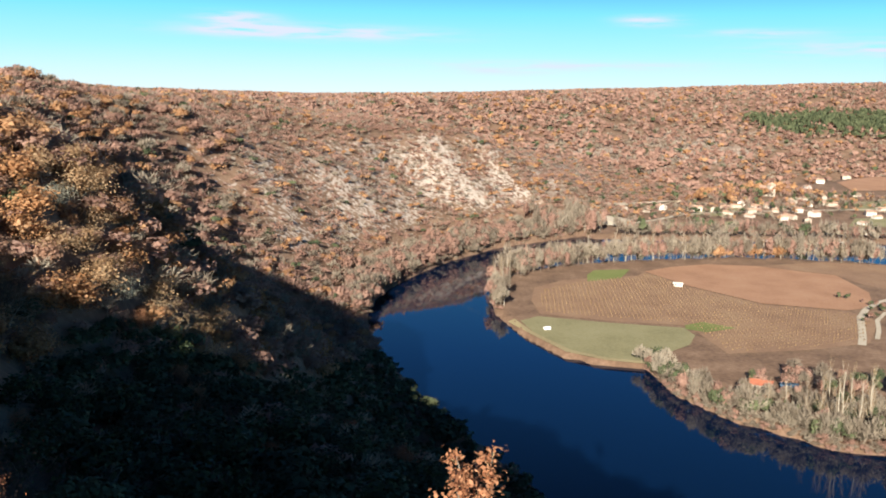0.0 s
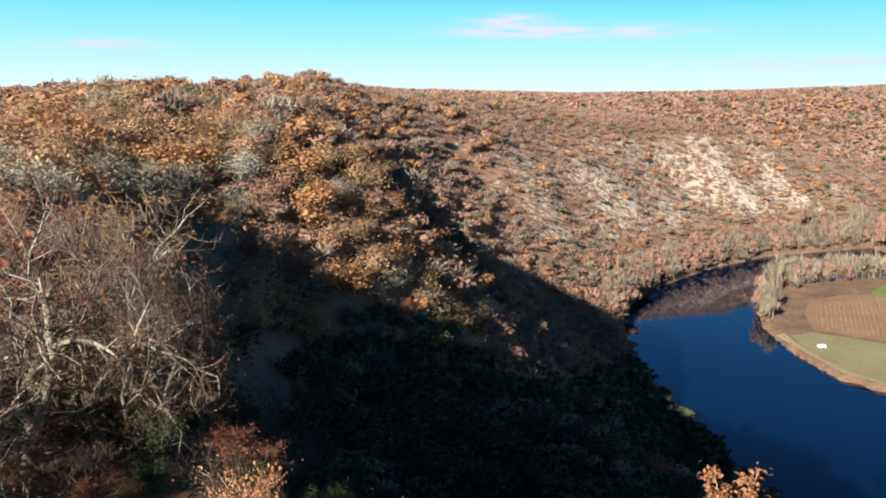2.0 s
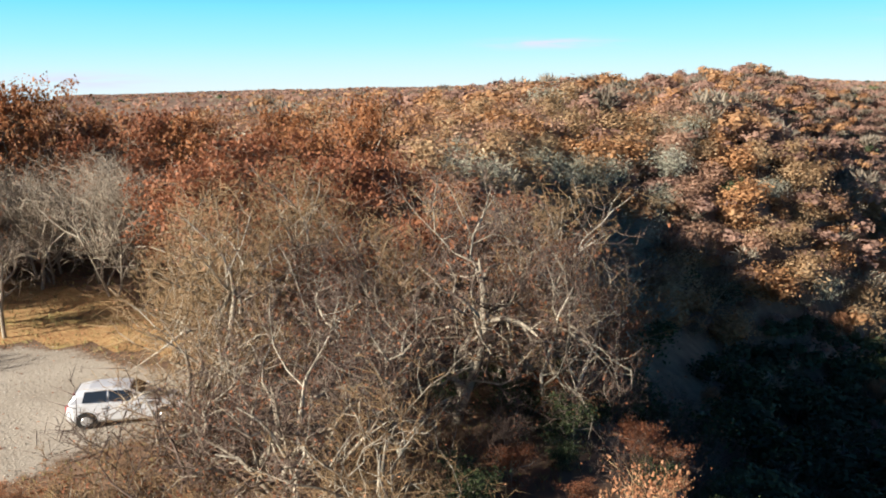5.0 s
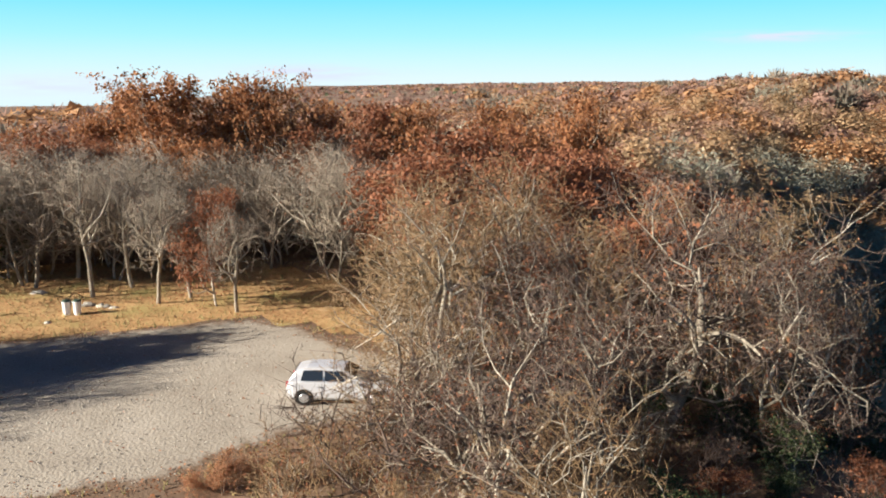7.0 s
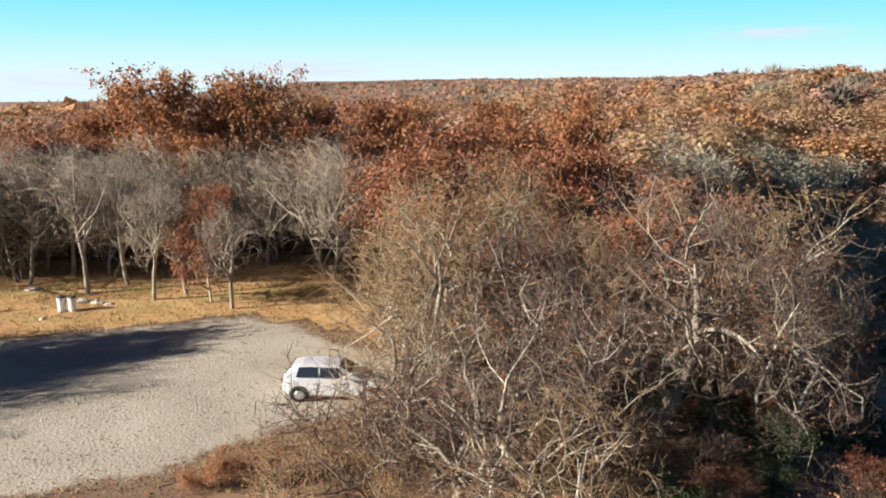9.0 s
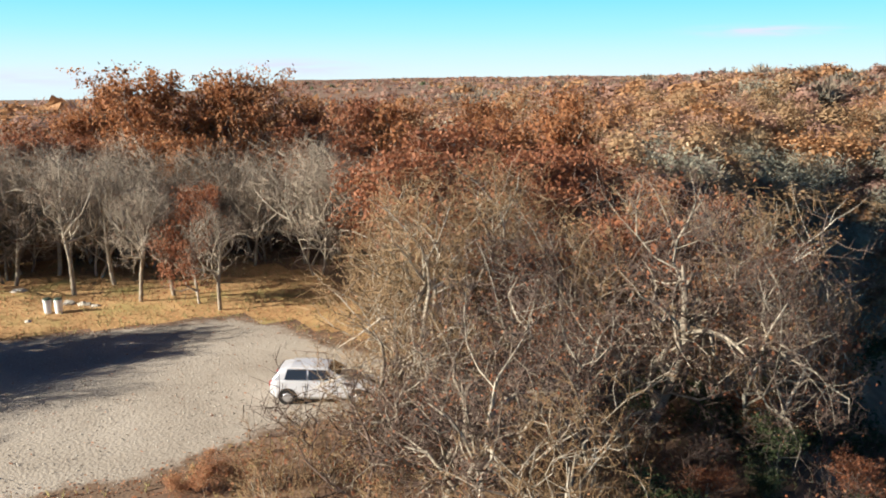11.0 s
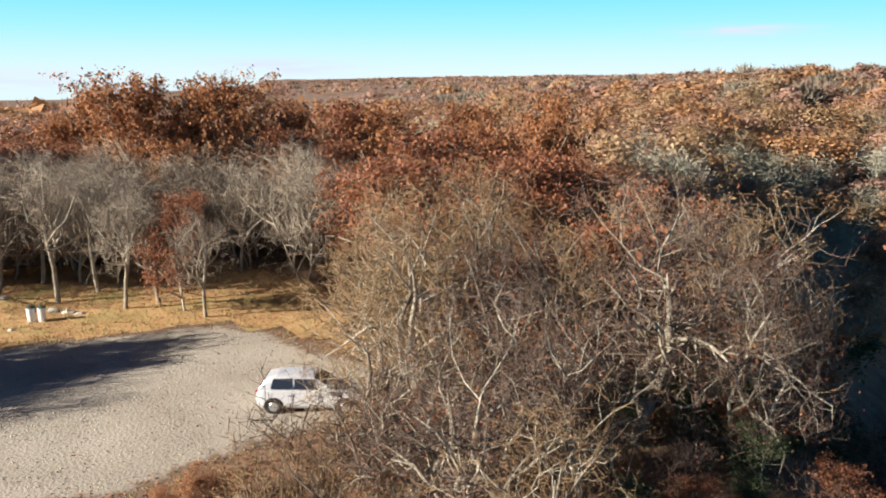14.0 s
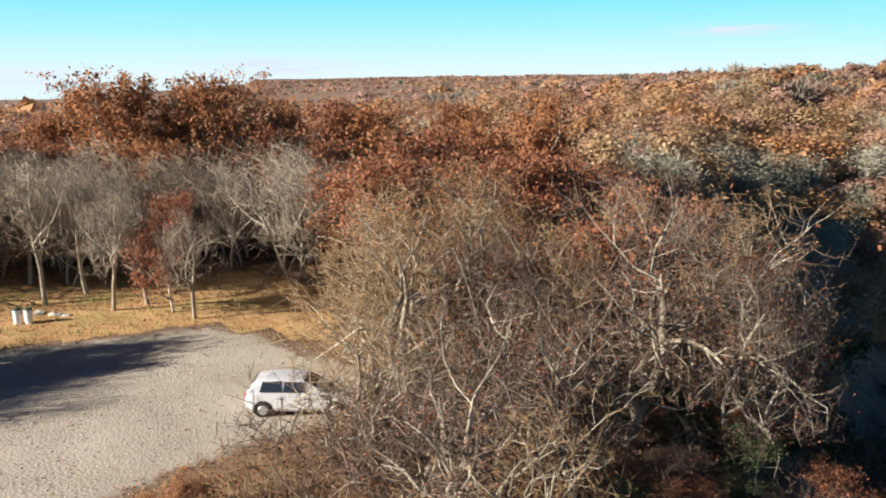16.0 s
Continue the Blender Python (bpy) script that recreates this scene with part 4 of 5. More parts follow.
M_REED = soil("dry bank grass", [(0.22, 0.17, 0.09), (0.31, 0.26, 0.14), (0.37, 0.32, 0.19)])


def field(name, ring, mat, label, lift=0.12, category="field"):
    ob = mesh_object(name, [(x, y, float(height(x, y)) + lift) for x, y in ring], [list(range(len(ring)))], mat)
    return tagged(ob, label, category, kind="structure")


field("ploughed_field", [(149, 615), (175, 634), (204, 646), (241, 643), (290, 612), (287, 557), (270, 517), (249, 507), (202, 521), (169, 568)], M_PLOUGH, "bare orange-brown ploughed field on the river flat", 0.30)
field("vineyard", [(58, 486), (56, 520), (62, 556), (84, 580), (107, 590), (141, 600), (149, 613), (169, 566), (202, 519), (249, 504), (256, 482), (228, 436), (190, 422), (145, 413), (141, 452), (137, 466), (96, 473)], M_VINE_SOIL, "brown vineyard with bare vine rows", 0.18)
field("meadow", [(45, 470), (56, 481), (96, 469), (136, 461), (138, 446), (130, 428), (100, 399), (82, 402), (66, 414), (52, 438)], M_MEADOW, "pale green winter meadow along the river bank", 0.12)
field("wheat_strip", [(101, 577), (104, 598), (112, 616), (140, 622), (127, 590)], M_SPROUT, "strip of green winter wheat", 0.24)
field("wheat_patch", [(136, 458), (146, 452), (166, 462), (150, 474), (138, 466)], M_SPROUT, "small patch of green winter wheat", 0.24)
field("fallow_field", [(244, 643), (300, 664), (345, 655), (420, 640), (400, 560), (330, 545), (296, 580), (290, 614)], M_VINE_SOIL, "brown fallow field by the river", 0.18)
field("bank_strip", [(38, 472), (47, 446), (63, 412), (81, 399), (101, 394), (101, 398), (82, 403), (66, 415), (50, 447), (42, 474)], M_REED, "fringe of dry yellow grass on the bank", 0.16)
field("quarry_floor", [(150, 826), (152, 850), (168, 868), (196, 868), (190, 842), (176, 830)], M_TRACK, "cream bare quarry ground beside the river", 0.2)
for ring in ([(262, 905), (300, 960), (340, 955), (300, 900)], [(410, 850), (440, 900), (520, 915), (520, 850)], [(470, 950), (490, 1020), (560, 1040), (560, 960)], [(200, 800), (215, 850), (300, 868), (330, 800)]):
    field("village_meadow", ring, M_MEADOW, "pale green meadow between the village houses", 0.2)
field("upper_field", [(540, 1120), (560, 1210), (640, 1280), (720, 1300), (700, 1150)], M_PLOUGH, "orange-brown field above the village", 0.4)


def ribbon(name, path, width, mat, label, lift=0.26):
    """A track laid along a line of points."""
    p = np.array(path, float)
    d = np.gradient(p, axis=0)
    d /= np.linalg.norm(d, axis=1, keepdims=True)
    n = np.stack([-d[:, 1], d[:, 0]], 1) * width / 2
    pts = np.concatenate([p + n, p - n])
    z = height(pts[:, 0], pts[:, 1]) + lift
    k = len(p)
    ob = mesh_object(name, np.column_stack([pts, z]), [[i, i + 1, k + i + 1, k + i] for i in range(k - 1)], mat)
    return tagged(ob, label, "track", kind="structure")


ribbon("farm_track", [(222, 432), (231, 450), (240, 470), (249, 490), (262, 510), (280, 530), (305, 548), (340, 562), (390, 572)], 4.0, M_TRACK, "pale curving farm track between fields", 0.34)
ribbon("farm_track", [(236, 444), (246, 462), (256, 484), (270, 502), (290, 518), (320, 532), (380, 545)], 2.5, M_TRACK, "second pale wheel track of the farm lane", 0.34)
ribbon("village_road", [(176, 836), (196, 850), (219, 867), (250, 898), (280, 916), (330, 930), (400, 945), (480, 960), (600, 990)], 6.0, M_TRACK, "pale road into the village", 0.5)
ribbon("village_road", [(130, 800), (160, 880), (220, 960), (280, 1010), (300, 990)], 5.0, M_TRACK, "pale lane along the foot of the slope", 0.5)


def vine_rows():
    """Bare vines on their wires: knotty low strips, row by row."""
    r = np.random.RandomState(61)
    ring = [(62, 490), (60, 520), (66, 552), (107, 586), (141, 597), (149, 610), (169, 564), (202, 517), (247, 502), (252, 482), (228, 440), (190, 426), (147, 416), (143, 456), (138, 469)]
    vs, fs = [], []
    n = 0
    turn = radians(28)
    c, s = math.cos(turn), math.sin(turn)
    for row in np.arange(-260, 520, 4.6):
        along = np.arange(0, 700, 3.0)
        x = along * c - row * s
        y = along * s + row * c
        keep = polygon_distance(x, y, ring) < -1
        for i in np.nonzero(keep)[0]:
            h, w = r.uniform(0.6, 1.5), r.uniform(0.18, 0.4)
            l = r.uniform(0.5, 1.2)
            px, py = x[i] + r.normal() * 0.15, y[i] + r.normal() * 0.15
            b = [(px - l * c, py - l * s), (px + w * s, py - w * c), (px + l * c, py + l * s), (px - w * s, py + w * c)]
            z = FLOOR_Z + 0.15
            vs += [(*q, z) for q in b] + [(px, py, z + h)]
            fs += [(n, n + 1, n + 4), (n + 1, n + 2, n + 4), (n + 2, n + 3, n + 4), (n + 3, n, n + 4)]
            n += 5
    ob = mesh_object("vine_rows", np.array(vs), np.array(fs), M_TWIG_TAN)
    tagged(ob, "rows of bare pruned vines", "vines", kind="stuff")


vine_rows()


def bank_wood(path, count, across, tall_range, lod, seed, kinds=("grey", "brown"), odds=(0.8, 0.2), slim=0.5):
    """Trees standing along a line, a few metres either side."""
    r = np.random.RandomState(seed)
    p = np.array(path, float)
    seg = np.linalg.norm(np.diff(p, axis=0), axis=1)
    cum = np.concatenate([[0], np.cumsum(seg)])
    t = r.uniform(0, cum[-1], count)
    xs = np.interp(t, cum, p[:, 0]) + r.normal(size=count) * across
    ys = np.interp(t, cum, p[:, 1]) + r.normal(size=count) * across
    dry = height(xs, ys) > WATER_Z - 0.3
    for x, y in zip(xs[dry], ys[dry]):
        tall = r.uniform(*tall_range)
        add_wood(r.choice(kinds, p=odds), x, y, tall, tall * slim * r.uniform(0.8, 1.3), lod, r)


# wooded banks
bank_wood([(150, 330), (190, 318), (260, 310)], 110, 8.0, (6, 11), 0, 70, ("grey", "brown", "green"), (0.76, 0.1, 0.14), 0.75)
bank_wood([(101, 393), (106, 358), (121, 330), (138, 315), (149, 304), (171, 298), (240, 290), (330, 284)], 320, 2.6, (6, 12), 0, 71, ("grey", "brown", "green"), (0.74, 0.1, 0.16), 0.75)
bank_wood([(30, 500), (28, 535), (30, 570), (46, 596)], 90, 4.0, (8, 17), 0, 72, slim=0.6)
bank_wood([(42, 590), (92, 636), (138, 656), (184, 668), (232, 680), (276, 680), (318, 672), (345, 662)], 380, 5.0, (10, 22), 1, 73, slim=0.5)
bank_wood([(215, 676), (250, 682), (290, 680)], 40, 4.0, (8, 13), 1, 74, ("orange",), (1.0,), 0.9)
bank_wood([(-50, 470), (-47, 530), (-34, 578), (-16, 622), (8, 668), (43, 720), (86, 757), (125, 784)], 640, 6.0, (8, 15), 1, 75, ("grey", "brown"), (0.45, 0.55), 0.8)
bank_wood([(84, 758), (120, 784), (150, 800)], 70, 9.0, (16, 28), 1, 76, slim=0.42)
bank_wood([(170, 778), (240, 784), (300, 780), (400, 780), (520, 785)], 300, 7.0, (9, 19), 2, 77, ("grey", "brown", "green"), (0.6, 0.3, 0.1), 0.6)
bank_wood([(190, 880), (260, 920), (340, 960), (430, 1000), (560, 1030)], 620, 38.0, (4, 9), 2, 78, ("grey", "brown", "green", "orange"), (0.4, 0.3, 0.15, 0.15), 0.9)
bank_wood([(300, 1010), (380, 1070), (450, 1100)], 160, 22.0, (8, 14), 2, 79, ("orange", "brown", "green"), (0.45, 0.45, 0.1), 0.9)
bank_wood([(600, 1590), (700, 1620), (780, 1640), (880, 1690)], 480, 32.0, (14, 20), 2, 80, ("green",), (1.0,), 0.6)
bank_wood([(256, 545), (275, 520), (262, 500), (244, 478)], 14, 2.5, (3, 5), 1, 81, ("green", "brown"), (0.6, 0.4), 1.0)
bank_wood([(128, 352), (142, 346), (160, 344)], 34, 4.0, (4, 7), 0, 86, ("brown", "grey"), (0.2, 0.8), 0.8)
bank_wood([(150, 372), (175, 362), (205, 358)], 30, 7.0, (6, 10), 0, 82, ("brown", "grey", "green"), (0.4, 0.45, 0.15), 0.8)
bank_wood([(100, 394), (104.5, 358), (119.5, 328), (136.5, 313), (147.5, 301), (170, 295), (240, 287)], 260, 1.0, (2.0, 4.2), 1, 83, ("grey", "brown"), (0.6, 0.4), 1.3)
bank_wood([(-46, 480), (-43, 530), (-31, 575), (-15, 615), (9, 662), (44, 714), (87, 751), (125, 779)], 330, 1.6, (2.0, 4.5), 2, 84, ("grey", "brown"), (0.5, 0.5), 1.4)
bank_wood([(33, 495), (33, 540), (38, 580)], 40, 1.2, (2.0, 4.0), 1, 85, ("grey", "brown"), (0.5, 0.5), 1.3)
r_dark = np.random.RandomState(7)
for x, y, tall in ((103, 396, 9), (106, 391, 7), (101, 399, 6)):
    add_wood("green", x, y, tall, tall, 0, r_dark)
finish_woods()

POPLAR = make_tree("poplar", "tall bare pale poplar by the river", 29, 26, M_TWIG_TAN, levels=4, forks=(14, 6, 5), sides=4, first=0.15, spread=0.42, crook=0.12, thick=0.085, ratio=0.36, group="poplars on the bank")
r_pop = np.random.RandomState(9)
for x, y, tall in [(150, 318, 24), (154, 312, 27), (158, 317, 29), (162, 310, 26), (146, 322, 22), (140, 327, 19), (156, 324, 28), (163, 320, 27), (134, 331, 17), (168, 314, 28), (172, 322, 26), (128, 338, 15)]:
    place(POPLAR, x, y, tall, r_pop.uniform(0, 360), wide=0.8)
for x, y in zip(np.linspace(34, 48, 6), np.linspace(556, 584, 6)):
    place(POPLAR, x + r_pop.normal() * 2, y + r_pop.normal() * 3, r_pop.uniform(18, 24), r_pop.uniform(0, 360))
for x in np.linspace(120, 330, 22):
    place(POPLAR, x + r_pop.normal() * 3, np.interp(x, [92, 138, 184, 232, 276, 345], [634, 652, 664, 676, 676, 660]) + r_pop.normal() * 2, r_pop.uniform(18, 29), r_pop.uniform(0, 360))
for x in np.linspace(84, 150, 9):
    place(POPLAR, x, np.interp(x, [84, 150], [764, 806]) + r_pop.normal() * 4, r_pop.uniform(18, 28), r_pop.uniform(0, 360))
remove_thing(POPLAR)


# ---------------------------------------------------------------- buildings in the valley
def plain(name, colour, rough=0.8, spread=0.06, metal=0.0, gloss=0.3, vary="object"):
    lo = tuple(max(0.0, c * (1 - 3 * spread)) for c in colour)
    hi = tuple(min(1.0, c * (1 + 3 * spread)) for c in colour)
    return material(name, [lo, colour, hi], 0.8, 12, rough, 0.15, metal, vary, 0.15, gloss=gloss)


M_STONE = plain("cream rubble wall", (0.42, 0.37, 0.30), 0.9, 0.08)
M_RENDER = plain("white rendered wall", (0.54, 0.50, 0.44), 0.85, 0.05)
M_TILE = plain("clay roof tiles", (0.42, 0.27, 0.19), 0.85, 0.12)
M_TILE_RED = plain("orange roof tiles", (0.40, 0.14, 0.08), 0.8, 0.10)
M_DARK = plain("dark opening", (0.03, 0.03, 0.035), 0.5, 0.05)
M_BLUE = plain("blue tarpaulin", (0.08, 0.14, 0.21), 0.5, 0.06)
M_WHITE = plain("white paint", (0.80, 0.80, 0.78), 0.4, 0.02, gloss=0.5)


def box(bm, x0, y0, z0, x1, y1, z1):
    v = [bm.verts.new(p) for p in ((x0, y0, z0), (x1, y0, z0), (x1, y1, z0), (x0, y1, z0), (x0, y0, z1), (x1, y0, z1), (x1, y1, z1), (x0, y1, z1))]
    for f in ((3, 2, 1, 0), (4, 5, 6, 7), (0, 1, 5, 4), (1, 2, 6, 5), (2, 3, 7, 6), (3, 0, 4, 7)):
        bm.faces.new([v[i] for i in f])


def gable_walls(w, l, h, rise):
    bm = bmesh.new()
    a = [bm.verts.new(p) for p in ((-w, -l, -1), (w, -l, -1), (w, l, -1), (-w, l, -1), (-w, -l, h), (w, -l, h), (w, l, h), (-w, l, h), (0, -l, h + rise), (0, l, h + rise))]
    for f in ((3, 2, 1, 0), (1, 2, 6, 5), (3, 0, 4, 7), (0, 1, 5, 8, 4), (2, 3, 7, 9, 6), (5, 6, 9, 8), (7, 4, 8, 9)):
        bm.faces.new([a[i] for i in f])
    return bm


def gable_roof(w, l, h, rise, over=0.5, thick=0.25):
    bm = bmesh.new()
    k = rise / w
    e = w + over
    low = h - over * k
    rows = []
    for y in (-l - over, l + over):
        rows.append([bm.verts.new(p) for p in ((-e, y, low + 0.03), (0, y, h + rise + 0.03), (e, y, low + 0.03), (e, y, low + thick), (0, y, h + rise + thick), (-e, y, low + thick))])
    p, q = rows
    for i in range(6):
        j = (i + 1) % 6
        bm.faces.new([p[i], p[j], q[j], q[i]])
    bm.faces.new(p[::-1])
    bm.faces.new(q)
    return bm


def make_house(name, w, l, h, rise, wall, roof, label, chimney=True, group="village houses"):
    root = thing(name, label, "house", Matrix.Identity(4), group)
    body = part("wall", gable_walls(w, l, h, rise), wall, root)
    top = part("roof", gable_roof(w, l, h, rise), roof, root)
    if chimney:
        bm = bmesh.new()
        box(bm, -0.4, l * 0.5 - 0.4, h + rise * 0.5, 0.4, l * 0.5 + 0.4, h + rise + 1.1)
        part("chimney", bm, wall, top)
    n = max(2, int(l / 2.2))
    for side in (-1, 1):
        for i in range(n):
            y = -l + (i + 0.5) * 2 * l / n
            for z in ([1.0] if h < 4 else [1.0, 3.8]):
                bm = bmesh.new()
                box(bm, side * w - 0.06, y - 0.45, z, side * w + 0.06, y + 0.45, z + 1.25)
                part("window", bm, M_DARK, body)
    bm = bmesh.new()
    box(bm, -0.5, -l - 0.06, -0.2, 0.5, -l + 0.06, 2.1)
    part("door", bm, M_DARK, body)
    return root


HOUSES = [
    make_house("stone_house", 4.0, 6.5, 5.6, 2.2, M_STONE, M_TILE, "cream stone village house with clay tile roof"),
    make_house("white_house", 4.2, 7.5, 3.4, 1.9, M_RENDER, M_TILE, "white rendered bungalow with clay tile roof"),
    make_house("long_house", 4.0, 10.0, 4.6, 1.9, M_STONE, M_TILE, "long cream stone farmhouse with clay tile roof"),
    make_house("white_villa", 5.0, 6.5, 5.6, 2.0, M_RENDER, M_TILE, "two-storey white villa with clay tile roof"),
    make_house("stone_barn", 5.0, 8.5, 4.2, 2.6, M_STONE, M_TILE, "pale stone barn with a broad tile roof", chimney=False),
]
r_house = np.random.RandomState(33)


def settle(kind, x, y, turn, size=1.0):
    ob = copy_thing(HOUSES[kind], Matrix.Identity(4))
    ob.matrix_basis = pose(x, y, float(height(x, y)), 0, 0, turn) @ Matrix.Diagonal((size, size, size, 1))


for lane in ([(317, 950), (344, 977), (350, 948), (308, 912), (326, 897), (375, 956), (356, 883), (367, 892), (426, 982), (439, 1032), (466, 1035), (486, 1046)],
             [(520, 1069), (487, 1135), (530, 1197), (588, 1250), (378, 873), (400, 909), (466, 920), (464, 902), (430, 862), (299, 931), (281, 933), (242, 938)],
             [(193, 915), (223, 923), (369, 933), (401, 975), (369, 962), (392, 935), (497, 956), (686, 1415), (402, 806), (340, 925), (415, 1005), (600, 1262), (450, 985), (333, 962)]):
    for x, y in lane:
        settle(r_house.randint(5), x, y, r_house.choice([70, 95, 110, 20, 160]) + r_house.normal() * 8, r_house.uniform(0.6, 0.85))
for house in HOUSES:
    remove_thing(house)


def make_castle():
    """The old stone house with its square tower above the village."""
    x, y = 405, 1067
    root = thing("manor", "cream stone manor with a square tower above the village", "manor", pose(x, y, float(height(x, y)), 0, 0, 15))
    a = part("hall_wall", gable_walls(6, 9, 9, 3.0), M_STONE, root)
    part("roof", gable_roof(6, 9, 9, 3.0), M_TILE, root)
    bm = bmesh.new()
    box(bm, -4, -14.5, -1, 4, -9.05, 14)
    tower = part("tower", bm, M_STONE, root)
    bm = bmesh.new()
    bmesh.ops.create_cone(bm, cap_ends=True, segments=4, radius1=6.2, radius2=0.1, depth=4, matrix=Matrix.Translation((0, -11.8, 16.02)) @ Matrix.Rotation(radians(45), 4, "Z"))
    part("tower_roof", bm, M_TILE, root)
    for i in range(4):
        for z in (1.2, 5.2):
            bm = bmesh.new()
            box(bm, -6.06, -7.5 + i * 4.5, z, -5.9, -6.3 + i * 4.5, z + 1.8)
            part("window", bm, M_DARK, a)
    for z in (2, 6, 10):
        bm = bmesh.new()
        box(bm, -0.6, -14.56, z, 0.6, -14.4, z + 1.7)
        part("window", bm, M_DARK, tower)


make_castle()
h = make_house("red_roofed_shed", 3.2, 4.6, 2.6, 1.3, M_STONE, M_TILE_RED, "small shed with a bright orange-red roof among trees", False, "")
h.matrix_basis = pose(143, 362, FLOOR_Z, 0, 0, 65)
h["category"] = "shed"
h = make_house("field_hut", 1.5, 3.0, 1.9, 0.7, M_RENDER, M_RENDER, "small white hut standing in the vineyard", False, "")
h.matrix_basis = pose(161, 567, FLOOR_Z + 0.15, 0, 0, 80)
h["category"] = "hut"


def make_tarp_shelter():
    root = thing("tarpaulin_shelter", "low shelter under a pale blue tarpaulin", "shelter", pose(156, 363, FLOOR_Z, 0, 0, 75))
    bm = bmesh.new()
    rows = []
    for i in range(9):
        a = math.pi * i / 8
        rows.append([bm.verts.new((2.6 * math.cos(a), y, 0.2 + 2.2 * math.sin(a) + (0.12 if j % 2 else 0))) for j, y in enumerate(np.linspace(-4, 4, 7))])
    for p, q in zip(rows, rows[1:]):
        for i in range(6):
            bm.faces.new([p[i], p[i + 1], q[i + 1], q[i]])
    bmesh.ops.solidify(bm, geom=bm.faces[:], thickness=0.08)
    part("tarpaulin", bm, M_BLUE, root)
    for s in (-1, 1):
        bm = bmesh.new()
        box(bm, s * 2.55 - 0.1, -4, -0.2, s * 2.55 + 0.1, 4, 0.3)
        part("ground_beam", bm, M_BARK, root)


make_tarp_shelter()


def make_caravan():
    root = thing("trailer", "small white trailer standing on the meadow", "trailer", pose(58, 451, FLOOR_Z + 0.12, 0, 0, 20))
    bm = bmesh.new()
    box(bm, -2.0, -0.9, 0.5, 2.0, 0.9, 2.0)
    bmesh.ops.bevel(bm, geom=bm.edges[:], offset=0.2, segments=2, affect="EDGES")
    part("body", bm, M_WHITE, root)
    for s in (-1, 1):
        bm = bmesh.new()
        bmesh.ops.create_cone(bm, cap_ends=True, segments=14, radius1=0.35, radius2=0.35, depth=0.2, matrix=Matrix.Translation((0, s * 0.8, 0.35)) @ Matrix.Rotation(radians(90), 4, "X"))
        part("wheel", bm, M_DARK, root)
    bm = bmesh.new()
    box(bm, 2.0, -0.05, 0.45, 3.1, 0.05, 0.55)
    part("drawbar", bm, M_DARK, root)


make_caravan()


def make_boat(length):
    root = thing("houseboat", "white cabin cruiser moored along the village bank", "boat", Matrix.Identity(4), "moored boats")
    bm = bmesh.new()
    half = length / 2
    rows = []
    for x, w in ((-half, 1.3), (-half * 0.4, 1.75), (half * 0.4, 1.6), (half * 0.8, 0.9), (half, 0.12)):
        rows.append([bm.verts.new((x, -w, 1.0)), bm.verts.new((x, -w * 0.8, -0.3)), bm.verts.new((x, w * 0.8, -0.3)), bm.verts.new((x, w, 1.0))])
    for p, q in zip(rows, rows[1:]):
        for i in range(4):
            j = (i + 1) % 4
            bm.faces.new([p[i], q[i], q[j], p[j]])
    bm.faces.new(rows[0])
    bm.faces.new(rows[-1][::-1])
    part("hull", bm, M_WHITE, root)
    bm = bmesh.new()
    box(bm, -half * 0.8, -1.25, 1.02, half * 0.35, 1.25, 2.3)
    bmesh.ops.bevel(bm, geom=bm.edges[:], offset=0.15, segments=2, affect="EDGES")
    cabin = part("cabin", bm, M_WHITE, root)
    for s in (-1, 1):
        bm = bmesh.new()
        box(bm, -half * 0.6, s * 1.27 - 0.03, 1.5, half * 0.2, s * 1.27 + 0.03, 2.0)
        part("window_band", bm, M_DARK, cabin)
    return root


BOAT = make_boat(11.0)
for x, y, turn in [(245, 767, 5), (258, 768, 0), (276, 765, 8), (299, 766, -3), (319, 765, 4), (343, 766, 0), (366, 766, 5)]:
    copy_thing(BOAT, pose(x, y, WATER_Z, 0, 0, turn))
remove_thing(BOAT)


def power_line():
    """Three wires sagging over the river from the wooded bank to a pole on the flat."""
    a, b = Vector((-22, 606, -108)), Vector((38, 505, -108))
    root = thing("power_line", "thin pale electric wires strung over the river", "power line", pose(38, 505, float(height(38.0, 505.0))))
    for k in (-1.2, 0.0, 1.2):
        cu = bpy.data.curves.new("wire", "CURVE")
        cu.dimensions = "3D"
        cu.bevel_depth = 0.015
        sp = cu.splines.new("POLY")
        sp.points.add(24)
        for i in range(25):
            t = i / 24
            p = a.lerp(b, t) - root.location
            sp.points[i].co = (p.x + k, p.y + k * 0.5, p.z - 8 * t * (1 - t), 1)
        cu.materials.append(M_BARK)
        ob = new("wire", cu)
        ob.parent = root
    bm = bmesh.new()
    bmesh.ops.create_cone(bm, cap_ends=True, segments=8, radius1=0.22, radius2=0.14, depth=9, matrix=Matrix.Translation((0, 0, 3.9)))
    part("pole", bm, M_BARK, root)


power_line()


# ---------------------------------------------------------------- car park on the plateau
M_GRAVEL = material("pale limestone gravel", [(0.26, 0.22, 0.175), (0.37, 0.325, 0.265), (0.46, 0.41, 0.345)], 0.35, 9.0, 0.95, 0.6)


